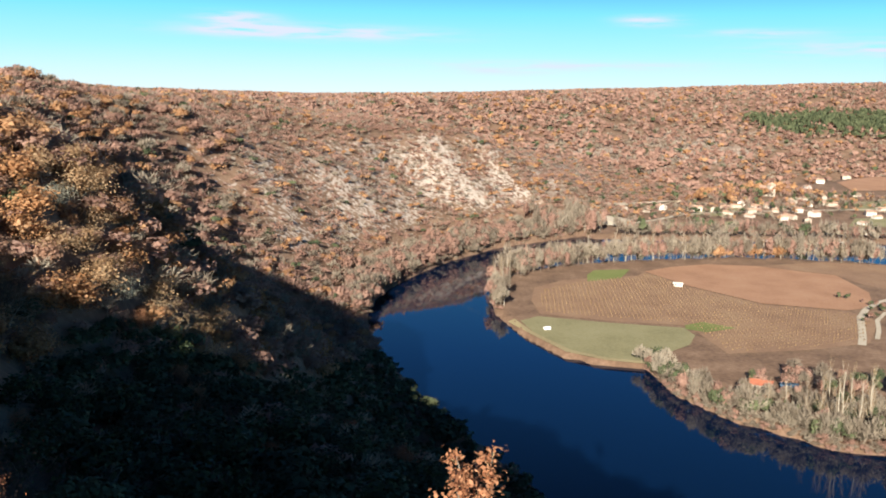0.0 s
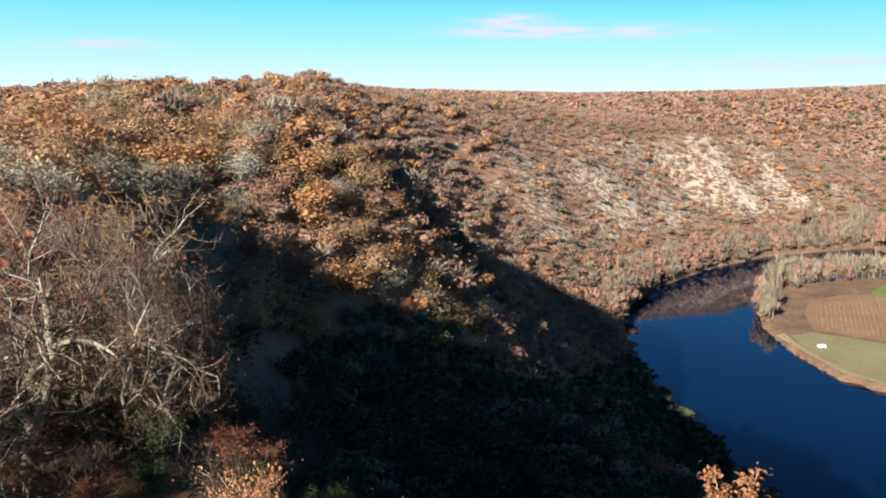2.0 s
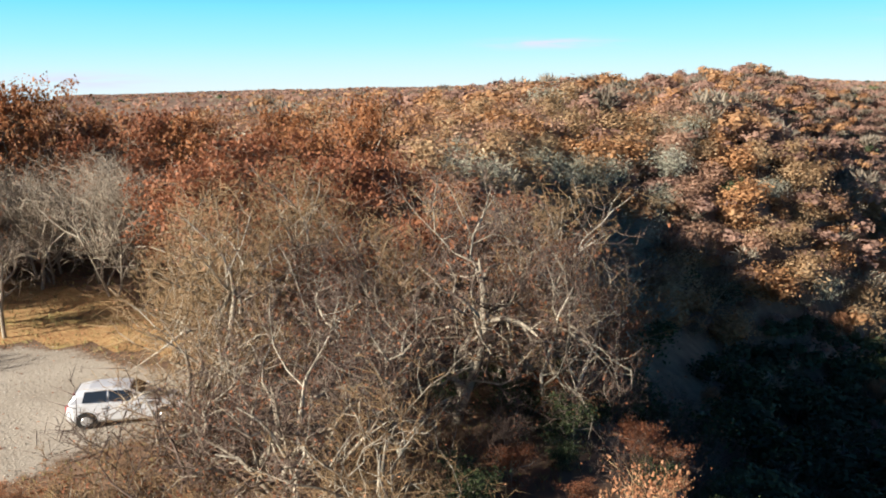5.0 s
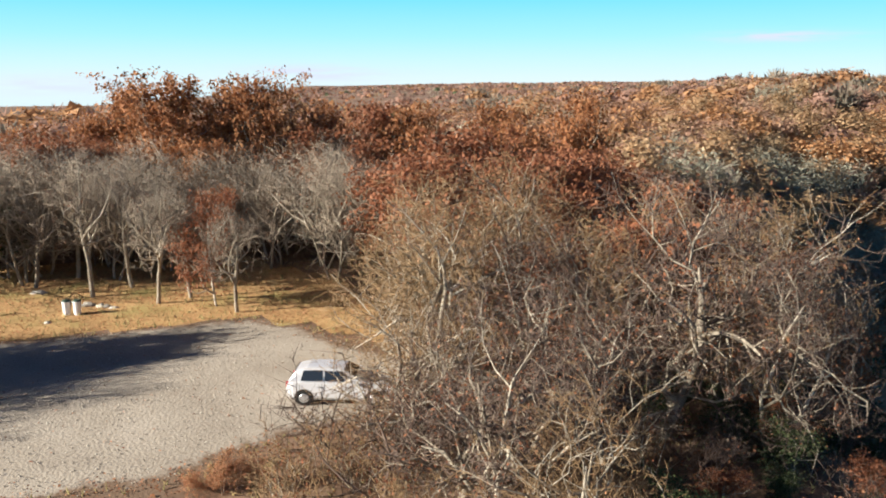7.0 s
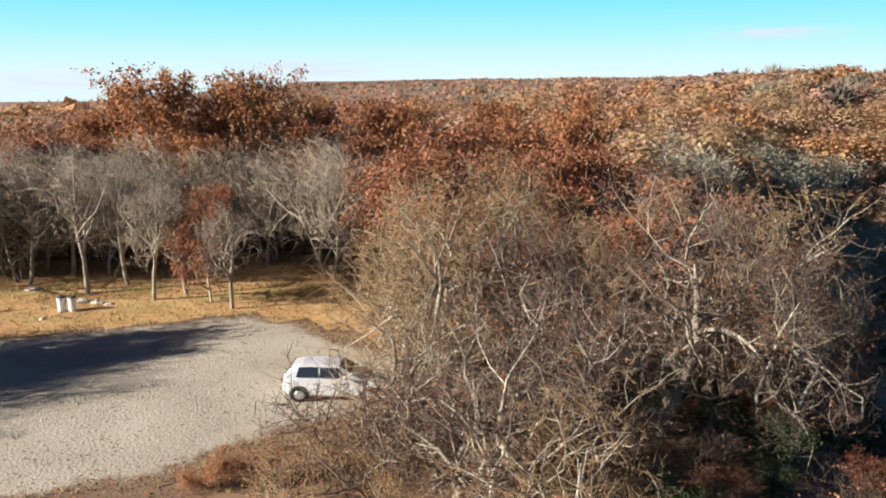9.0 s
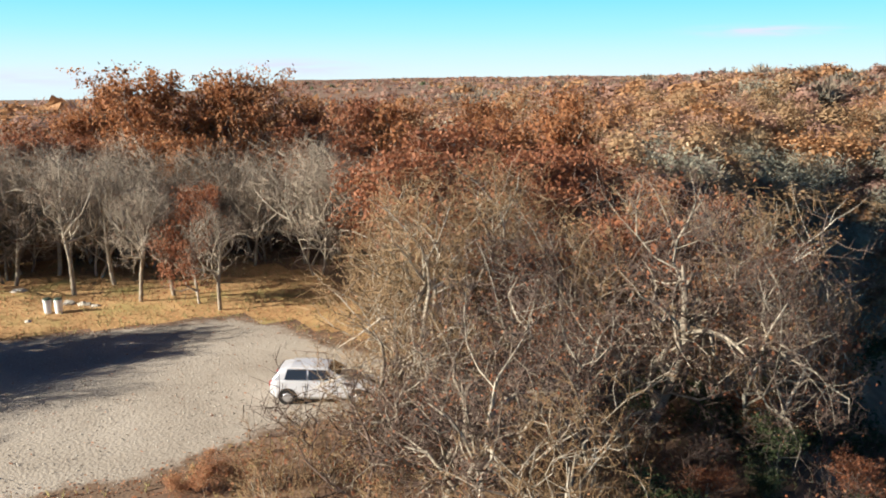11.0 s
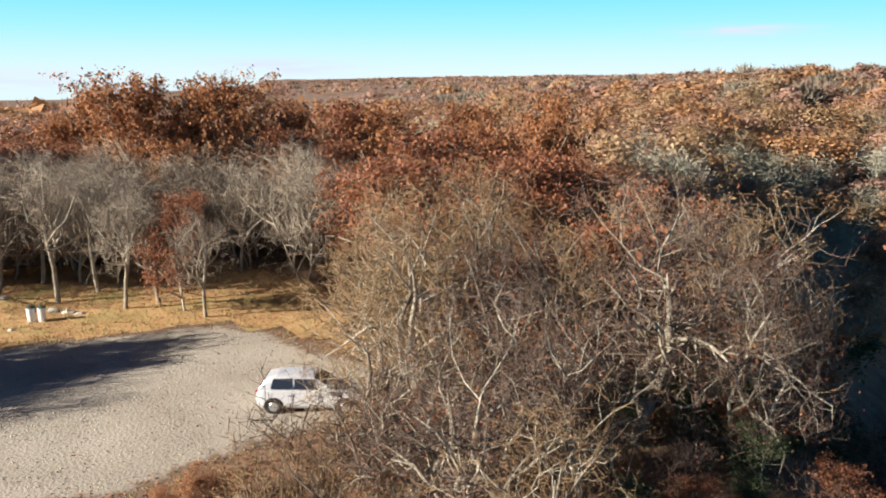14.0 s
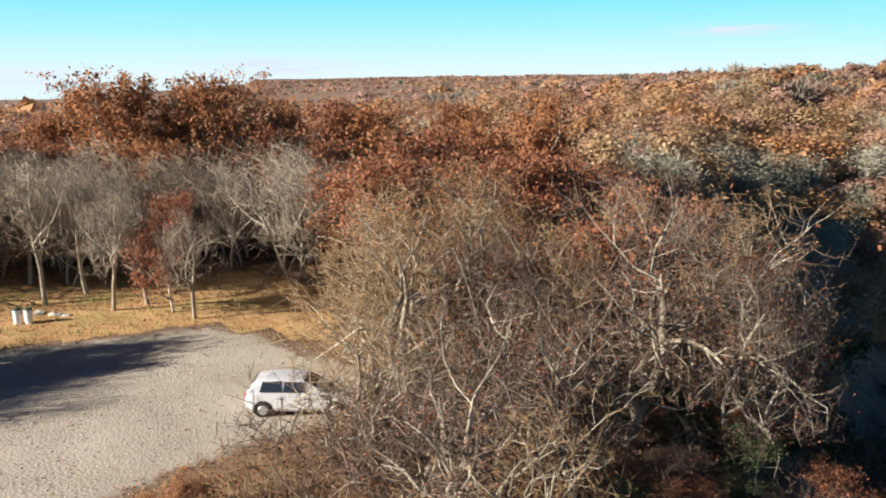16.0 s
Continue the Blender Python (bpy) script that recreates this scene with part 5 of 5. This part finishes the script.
def gravel_lot():
    """Gravel sheet whose rim wears away into leaf litter."""
    ring = [(-46, -34), (-44.2, -10), (-43.0, 1.3), (-42.2, 4.0), (-41.7, 7.5), (-41.3, 10.5), (-40.4, 12.8), (-38.4, 13.9), (-36, 14.6), (-33, 15.4), (-30.5, 17.2), (-28.4, 20.5), (-26.2, 21.5),
            (-24.6, 18.5), (-25.4, 15), (-26.2, 12), (-26.5, 9.4), (-26.0, 6.9), (-25.4, 5.2), (-25.0, 4), (-26.0, 1), (-27, -10), (-28, -34)]
    step = 0.5
    gx, gy = np.meshgrid(np.arange(-49, -22, step), np.arange(-36, 24, step), indexing="ij")
    dist = polygon_distance(gx, gy, ring) + ripple(gx, gy, 3.0, 17) * 0.35
    nx, ny = gx.shape
    idx = np.arange(nx * ny).reshape(nx, ny)
    inside = (dist[:-1, :-1] < 0.9) & (dist[1:, :-1] < 0.9) & (dist[1:, 1:] < 0.9) & (dist[:-1, 1:] < 0.9)
    quads = np.stack([idx[:-1, :-1], idx[1:, :-1], idx[1:, 1:], idx[:-1, 1:]], -1)[inside]
    used, inverse = np.unique(quads, return_inverse=True)
    z = 0.02 + ripple(gx, gy, 7.0, 18) * 0.015 - 0.03 * smooth(-0.5, 0.9, dist)
    verts = np.stack([gx.ravel(), gy.ravel(), z.ravel()], 1)[used]
    ob = mesh_object("gravel_car_park", verts, inverse.reshape(quads.shape), M_GRAVEL, smooth_faces=True)
    at_rim = ob.data.attributes.new("rim", "FLOAT", "POINT")
    at_rim.data.foreach_set("value", smooth(-1.3, 0.7, dist).ravel()[used].astype(np.float32))
    tagged(ob, "pale limestone gravel car park among the trees", "car park", kind="structure")
    return ring


def litter_rim():
    n, k = M_GRAVEL.node_tree.nodes, M_GRAVEL.node_tree.links.new
    base = n["Principled BSDF"].inputs["Base Color"]
    old = base.links[0].from_socket
    rim = n.new("ShaderNodeAttribute")
    rim.attribute_name = "rim"
    tc = n.new("ShaderNodeTexCoord")
    nz = n.new("ShaderNodeTexNoise")
    nz.inputs["Scale"].default_value = 2.2
    nz.inputs["Detail"].default_value = 6
    k(tc.outputs["Object"], nz.inputs["Vector"])
    add = n.new("ShaderNodeMath")
    add.operation = "ADD"
    k(rim.outputs["Fac"], add.inputs[0])
    k(nz.outputs["Fac"], add.inputs[1])
    cut = n.new("ShaderNodeMapRange")
    cut.inputs["From Min"].default_value = 0.75
    cut.inputs["From Max"].default_value = 1.15
    k(add.outputs[0], cut.inputs["Value"])
    mix = n.new("ShaderNodeMixRGB")
    k(cut.outputs[0], mix.inputs["Fac"])
    k(old, mix.inputs["Color1"])
    mix.inputs["Color2"].default_value = (0.18, 0.12, 0.078, 1)
    k(mix.outputs[0], base)


litter_rim()
LOT = gravel_lot()


def clearing_turf():
    """Golden winter grass and fallen leaves beyond the gravel, thinning out under the trees."""
    area = [(-43.6, -30), (-42.6, 2), (-41.2, 8), (-40.6, 12), (-38, 14.4), (-34, 16), (-36, 19), (-42, 19.5), (-48, 20), (-55, 17), (-60, 8), (-61, -30)]
    mt = material("golden winter turf", [(0.22, 0.115, 0.05), (0.43, 0.265, 0.115), (0.56, 0.40, 0.19)], 0.45, 5.0, 0.95, 0.8)
    n, k = mt.node_tree.nodes, mt.node_tree.links.new
    base = n["Principled BSDF"].inputs["Base Color"]
    old = base.links[0].from_socket
    tc = n.new("ShaderNodeTexCoord")
    nz = n.new("ShaderNodeTexNoise")
    nz.inputs["Scale"].default_value = 0.28
    nz.inputs["Detail"].default_value = 5
    k(tc.outputs["Object"], nz.inputs["Vector"])
    cut = n.new("ShaderNodeMapRange")
    cut.inputs["From Min"].default_value = 0.52
    cut.inputs["From Max"].default_value = 0.72
    k(nz.outputs["Fac"], cut.inputs["Value"])
    mix = n.new("ShaderNodeMixRGB")
    k(cut.outputs[0], mix.inputs["Fac"])
    k(old, mix.inputs["Color1"])
    mix.inputs["Color2"].default_value = (0.30, 0.25, 0.09, 1)
    k(mix.outputs[0], base)
    step = 0.6
    gx, gy = np.meshgrid(np.arange(-63, -33, step), np.arange(-32, 22, step), indexing="ij")
    dist = np.maximum(polygon_distance(gx, gy, area) + ripple(gx, gy, 4.0, 19) * 0.6, -0.6 - polygon_distance(gx, gy, LOT))
    nx, ny = gx.shape
    idx = np.arange(nx * ny).reshape(nx, ny)
    inside = (dist[:-1, :-1] < 0) & (dist[1:, :-1] < 0) & (dist[1:, 1:] < 0) & (dist[:-1, 1:] < 0)
    quads = np.stack([idx[:-1, :-1], idx[1:, :-1], idx[1:, 1:], idx[:-1, 1:]], -1)[inside]
    used, inverse = np.unique(quads, return_inverse=True)
    z = height(gx, gy) + 0.008 + 0.05 * (0.5 + 0.5 * ripple(gx, gy, 2.5, 20)) * smooth(0.4, 2.0, polygon_distance(gx, gy, LOT))
    verts = np.stack([gx.ravel(), gy.ravel(), z.ravel()], 1)[used]
    ob = mesh_object("turf", verts, inverse.reshape(quads.shape), mt, smooth_faces=True)
    tagged(ob, "golden winter turf strewn with oak leaves", "turf", kind="structure")


clearing_turf()


def ground_bits(name, count, area, away_from, size, mat, label, seed, stone=False, inside=None, z=0.04):
    """Small loose pieces strewn over the ground."""
    r = np.random.RandomState(seed)
    x = r.uniform(area[0], area[1], count)
    y = r.uniform(area[2], area[3], count)
    keep = np.ones(count, bool)
    if inside is not None:
        keep &= polygon_distance(x, y, inside) < 0.2
    if away_from is not None:
        keep &= polygon_distance(x, y, away_from) > -0.4 * r.uniform(size=count) ** 2 * 3
    x, y = x[keep], y[keep]
    h = height(x, y) + z
    if stone:
        n = len(x)
        ang = r.uniform(0, 6.283, n)
        s = size * r.uniform(0.5, 1.6, n) ** 1.5
        vs = []
        for k in range(4):
            a = ang + k * 1.57 + r.uniform(-0.3, 0.3, n)
            vs.append(np.stack([x + np.cos(a) * s, y + np.sin(a) * s, h - 0.01], 1))
        vs.append(np.stack([x + r.normal(size=n) * s * 0.2, y + r.normal(size=n) * s * 0.2, h + s * r.uniform(0.4, 0.9, n)], 1))
        v = np.stack(vs, 1).reshape(-1, 3)
        b = np.arange(n)[:, None] * 5
        f = np.stack([np.concatenate([b + i, b + (i + 1) % 4, b + 4], 1) for i in range(4)], 1).reshape(-1, 3)
    else:
        p = np.stack([x, y, h + r.uniform(0.0, 0.05, len(x))], 1)
        v, f = leaf_cards(p, size, r)
        v[:, 2] = np.repeat(p[:, 2], 4) + (v[:, 2] - np.repeat(p[:, 2], 4)) * 0.35
    ob = mesh_object(name, v, f, mat)
    tagged(ob, label, "ground cover", kind="stuff")


M_STONE_BIT = material("limestone chips", [(0.20, 0.17, 0.14), (0.34, 0.30, 0.25), (0.52, 0.48, 0.41)], 0.5, 3, 0.9, 0, vary="island", spread=0.3)
ground_bits("gravel_stones", 5200, (-44, -25, -6, 15), None, 0.022, M_STONE_BIT, "loose limestone chips on the gravel", 51, True, LOT)
ground_bits("fallen_leaves", 18000, (-60, -14, -8, 34), LOT, 0.075, M_LEAF_RUST, "fallen brown oak leaves on the turf", 52)
ground_bits("fallen_leaves", 14000, (-56, -24, -6, 20), LOT, 0.075, M_LEAF_PALE, "fallen tan oak leaves on the turf", 53)
ground_bits("fallen_leaves", 500, (-44, -25, -6, 15), None, 0.07, M_LEAF_RUST, "brown leaves blown over the gravel", 54, inside=LOT)


def grass_tufts():
    r = np.random.RandomState(56)
    n = 5200
    x = r.uniform(-58, -14, n)
    y = r.uniform(-8, 26, n)
    keep = polygon_distance(x, y, LOT) > -0.15
    x, y = x[keep], y[keep]
    h = height(x, y)
    segs = []
    for a, b, z in zip(x, y, h):
        for _ in range(3):
            t, l = r.uniform(0, 6.283), r.uniform(0.08, 0.32)
            segs.append((a, b, z - 0.02, a + math.cos(t) * l * 0.6, b + math.sin(t) * l * 0.6, z + l, 0.022, 0))
    v, f = spikes(segs)
    m = material("winter grass", [(0.16, 0.11, 0.05), (0.27, 0.21, 0.09), (0.30, 0.29, 0.12)], 0.3, 3, 0.9, 0, vary="island", spread=0.2)
    tagged(mesh_object("grass_tufts", v, f, m), "dry winter grass tufts between the leaves", "grass", kind="stuff")


grass_tufts()


def make_bin(x, y, turn):
    root = thing("litter_bin", "pale round litter bin with a dark lid on the turf", "litter bin", pose(x, y, float(height(x, y)), 0, 0, turn), "litter bins")
    bm = bmesh.new()
    bmesh.ops.create_cone(bm, cap_ends=True, segments=20, radius1=0.17, radius2=0.21, depth=0.74, matrix=Matrix.Translation((0, 0, 0.37)))
    bmesh.ops.bevel(bm, geom=[e for e in bm.edges if len(e.link_faces) == 2 and e.calc_face_angle() > 1], offset=0.02, segments=2, affect="EDGES")
    part("barrel", bm, M_WHITE, root, "white plastic barrel")
    bm = bmesh.new()
    bmesh.ops.create_cone(bm, cap_ends=True, segments=20, radius1=0.225, radius2=0.15, depth=0.07, matrix=Matrix.Translation((0, 0, 0.78)))
    part("lid", bm, M_LID, root, "dark green lid")
    bm = bmesh.new()
    bmesh.ops.create_cone(bm, cap_ends=True, segments=20, radius1=0.222, radius2=0.222, depth=0.04, matrix=Matrix.Translation((0, 0, 0.70)))
    part("rim", bm, M_WHITE, root)


M_LID = plain("dark green plastic", (0.05, 0.08, 0.06), 0.5)
make_bin(-46.40, 4.42, 10)
make_bin(-46.16, 4.90, 60)


def make_rock(x, y, s, seed):
    bm = bmesh.new()
    bmesh.ops.create_icosphere(bm, subdivisions=2, radius=s)
    for v in bm.verts:
        k = 1 + 0.45 * noise.noise(v.co * (1.4 / s) + Vector((seed, 0, 0)))
        v.co = Vector((v.co.x * k * 1.3, v.co.y * k, max(v.co.z * k * 0.6, -0.1 * s)))
    me = bpy.data.meshes.new("rock")
    bm.to_mesh(me)
    bm.free()
    me.materials.append(M_STONE_BIT)
    ob = new("rock", me)
    ob.matrix_world = pose(x, y, float(height(x, y)), 0, 0, seed * 50)
    tagged(ob, "pale limestone boulder lying in the dry grass", "rock", "boulders by the clearing")


for i, (x, y, s) in enumerate([(-47.2, 6.2, 0.3), (-46.6, 6.7, 0.22), (-47.8, 5.6, 0.35), (-45.2, 3.4, 0.2), (-52.0, 3.6, 0.35)]):
    make_rock(x, y, s, i + 1)


# ---------------------------------------------------------------- parked car
M_CAR = plain("silver-white car paint", (0.62, 0.63, 0.65), 0.28, 0.01, 0.25, 0.5)
M_GLASS = plain("dark car glass", (0.02, 0.025, 0.03), 0.08, 0.02, 0.0, 0.6)
M_RUBBER = plain("black rubber", (0.02, 0.02, 0.02), 0.8)
M_RIM = plain("alloy rim", (0.55, 0.56, 0.58), 0.35, 0.02, 0.8)
M_LAMP_RED = plain("red lamp glass", (0.45, 0.02, 0.02), 0.2, 0.02, gloss=0.5)
M_LAMP_CLEAR = plain("clear lamp glass", (0.75, 0.76, 0.78), 0.15, 0.02, gloss=0.6)


def loft(sections):
    """A closed body through rings of the same number of points."""
    bm = bmesh.new()
    rings = [[bm.verts.new(p) for p in s] for s in sections]
    n = len(rings[0])
    for p, q in zip(rings, rings[1:]):
        for i in range(n):
            j = (i + 1) % n
            bm.faces.new([p[i], p[j], q[j], q[i]])
    bm.faces.new(rings[0][::-1])
    bm.faces.new(rings[-1])
    bmesh.ops.recalc_face_normals(bm, faces=bm.faces[:])
    return bm


def make_car():
    """A five-door hatchback; x runs forward, y to its left."""
    fwd = Vector((1.40, 2.19, 0)).normalized()
    right = Vector((fwd.y, -fwd.x, 0))
    mid = Vector((-28.24, 11.27, 0)) - right * 0.76 + fwd * 0.34
    turn = math.degrees(math.atan2(fwd.y, fwd.x))
    root = thing("hatchback_car", "silver-white five-door hatchback parked on gravel behind branches", "car", pose(mid.x, mid.y, 0.02, 0, 0, turn) @ Matrix.Diagonal((1.0, 0.97, 0.90, 1)))

    def ring(x, w, lo, hi, tuck=0.0):
        return [(x, -w + 0.1, lo), (x, -w, lo + 0.12), (x, -w, (lo + hi) / 2), (x, -w + 0.05 + tuck, hi - 0.05), (x, -w + 0.16 + tuck, hi),
                (x, w - 0.16 - tuck, hi), (x, w - 0.05 - tuck, hi - 0.05), (x, w, (lo + hi) / 2), (x, w, lo + 0.12), (x, w - 0.1, lo)]

    body = part("body", loft([ring(-1.98, 0.66, 0.42, 0.80), ring(-1.93, 0.76, 0.30, 0.92), ring(-1.7, 0.84, 0.22, 0.97), ring(-0.9, 0.86, 0.20, 0.96), ring(0.3, 0.86, 0.20, 0.93),
                              ring(0.95, 0.85, 0.21, 0.90), ring(1.5, 0.82, 0.23, 0.80), ring(1.85, 0.74, 0.27, 0.68), ring(2.02, 0.58, 0.34, 0.58)]), M_CAR, root)
    cabin = [(-1.86, 0.72, 0.96, 1.0), (-1.62, 0.70, 0.93, 1.38), (-1.2, 0.70, 0.92, 1.49), (-0.4, 0.70, 0.92, 1.51), (0.15, 0.70, 0.90, 1.44), (0.62, 0.72, 0.90, 1.16), (1.0, 0.74, 0.86, 0.92)]
    rings = []
    for x, w, lo, hi in cabin:
        rings.append([(x, -w, lo), (x, -w + 0.06, lo + (hi - lo) * 0.55), (x, -w + 0.16, hi - 0.03), (x, -w + 0.3, hi), (x, w - 0.3, hi), (x, w - 0.16, hi - 0.03), (x, w - 0.06, lo + (hi - lo) * 0.55), (x, w, lo)])
    part("cabin", loft(rings), M_CAR, root)
    for s in (-1, 1):
        for a, b, lo in ((-1.42, -0.62, 1.0), (-0.54, 0.2, 0.99)):
            bm = bmesh.new()
            q = [(a, s * 0.735, lo), (b, s * 0.735, lo), (b - (0.0 if b < 0 else 0.06), s * 0.60, 1.40 if b < 0 else 1.36), (a + (0.1 if a < -1 else 0), s * 0.60, 1.38)]
            vs = [bm.verts.new(p) for p in q] + [bm.verts.new((p[0], p[1] - s * 0.05, p[2])) for p in q]
            bm.faces.new(vs[:4])
            bm.faces.new(vs[4:][::-1])
            for i in range(4):
                j = (i + 1) % 4
                bm.faces.new([vs[i], vs[i + 4], vs[j + 4], vs[j]])
            bmesh.ops.recalc_face_normals(bm, faces=bm.faces[:])
            part("side_window", bm, M_GLASS, root)
        for a, b in ((-0.62, -0.58), (0.36, 0.40), (-1.46, -1.43)):
            bm = bmesh.new()
            box(bm, a, s * 0.862 - 0.004, 0.32, a + 0.018, s * 0.862 + 0.004, 0.90)
            part("door_gap", bm, M_RUBBER, root)
        for a in (-0.86, 0.08):
            bm = bmesh.new()
            box(bm, a, s * 0.87 - 0.02, 0.78, a + 0.2, s * 0.87 + 0.02, 0.82)
            bmesh.ops.bevel(bm, geom=bm.edges[:], offset=0.012, segments=2, affect="EDGES")
            part("door_handle", bm, M_CAR, root)
        bm = bmesh.new()
        box(bm, 0.48, s * 0.93 - 0.09, 0.95, 0.66, s * 0.93 + 0.09, 1.09)
        bmesh.ops.bevel(bm, geom=bm.edges[:], offset=0.035, segments=2, affect="EDGES")
        part("wing_mirror", bm, M_CAR, root)
        bm = bmesh.new()
        box(bm, -1.98, s * 0.62 - 0.09, 0.66, -1.84, s * 0.62 + 0.1, 0.92)
        bmesh.ops.bevel(bm, geom=bm.edges[:], offset=0.03, segments=2, affect="EDGES")
        part("tail_lamp", bm, M_LAMP_RED, root)
        bm = bmesh.new()
        box(bm, 1.72, s * 0.6 - 0.14, 0.56, 1.95, s * 0.6 + 0.1, 0.72)
        bmesh.ops.bevel(bm, geom=bm.edges[:], offset=0.04, segments=2, affect="EDGES")
        part("headlamp", bm, M_LAMP_CLEAR, root)
        for x in (-1.28, 1.32):
            side = Matrix.Rotation(radians(90), 4, "X")
            bm = bmesh.new()
            bmesh.ops.create_cone(bm, cap_ends=True, segments=24, radius1=0.36, radius2=0.36, depth=0.02, matrix=Matrix.Translation((x, s * 0.855, 0.32)) @ side)
            part("wheel_arch", bm, M_RUBBER, root)
            bm = bmesh.new()
            bmesh.ops.create_cone(bm, cap_ends=True, segments=24, radius1=0.30, radius2=0.30, depth=0.2, matrix=Matrix.Translation((x, s * 0.79, 0.30)) @ side)
            bmesh.ops.bevel(bm, geom=[e for e in bm.edges if e.calc_face_angle() > 1], offset=0.03, segments=2, affect="EDGES")
            wheel = part("tyre", bm, M_RUBBER, root)
            bm = bmesh.new()
            bmesh.ops.create_cone(bm, cap_ends=True, segments=20, radius1=0.20, radius2=0.17, depth=0.03, matrix=Matrix.Translation((x, s * 0.895, 0.30)) @ side)
            part("rim", bm, M_RIM, wheel)
    for x0, z0, x1, z1, w0, w1, name in ((0.60, 1.17, 0.20, 1.42, 0.60, 0.52, "windscreen"), (-1.845, 1.03, -1.65, 1.36, 0.60, 0.52, "rear_window")):
        bm = bmesh.new()
        o = Vector((z1 - z0, 0, x0 - x1)).normalized() * (0.012 if name == "windscreen" else -0.012)
        q = [Vector((x0, -w0, z0)), Vector((x0, w0, z0)), Vector((x1, w1, z1)), Vector((x1, -w1, z1))]
        vs = [bm.verts.new(p + o) for p in q] + [bm.verts.new(p - o * 2) for p in q]
        bm.faces.new(vs[:4])
        bm.faces.new(vs[4:][::-1])
        for i in range(4):
            j = (i + 1) % 4
            bm.faces.new([vs[i], vs[i + 4], vs[j + 4], vs[j]])
        bmesh.ops.recalc_face_normals(bm, faces=bm.faces[:])
        part(name, bm, M_GLASS, root)
    bm = bmesh.new()
    box(bm, -1.6, -0.7, 0.14, 1.7, 0.7, 0.24)
    part("underbody", bm, M_RUBBER, root)


make_car()


def make_board():
    """A dark notice panel on two pale posts at the edge of the car park."""
    x, y = -25.6, 14.6
    root = thing("notice_board", "dark weathered notice board on pale wooden posts", "notice board", pose(x, y, float(height(x, y)), 0, 0, 56))
    for px in (-0.5, 0.5):
        bm = bmesh.new()
        box(bm, px - 0.05, -0.05, -0.3, px + 0.05, 0.05, 1.35)
        bmesh.ops.bevel(bm, geom=bm.edges[:], offset=0.01, segments=1, affect="EDGES")
        part("post", bm, M_BARK, root, "pale weathered wooden post")
    bm = bmesh.new()
    box(bm, -0.44, -0.025, 0.45, 0.44, 0.025, 1.25)
    bmesh.ops.bevel(bm, geom=bm.edges[:], offset=0.008, segments=1, affect="EDGES")
    part("panel", bm, M_DARK, root, "dark grey panel")


make_board()
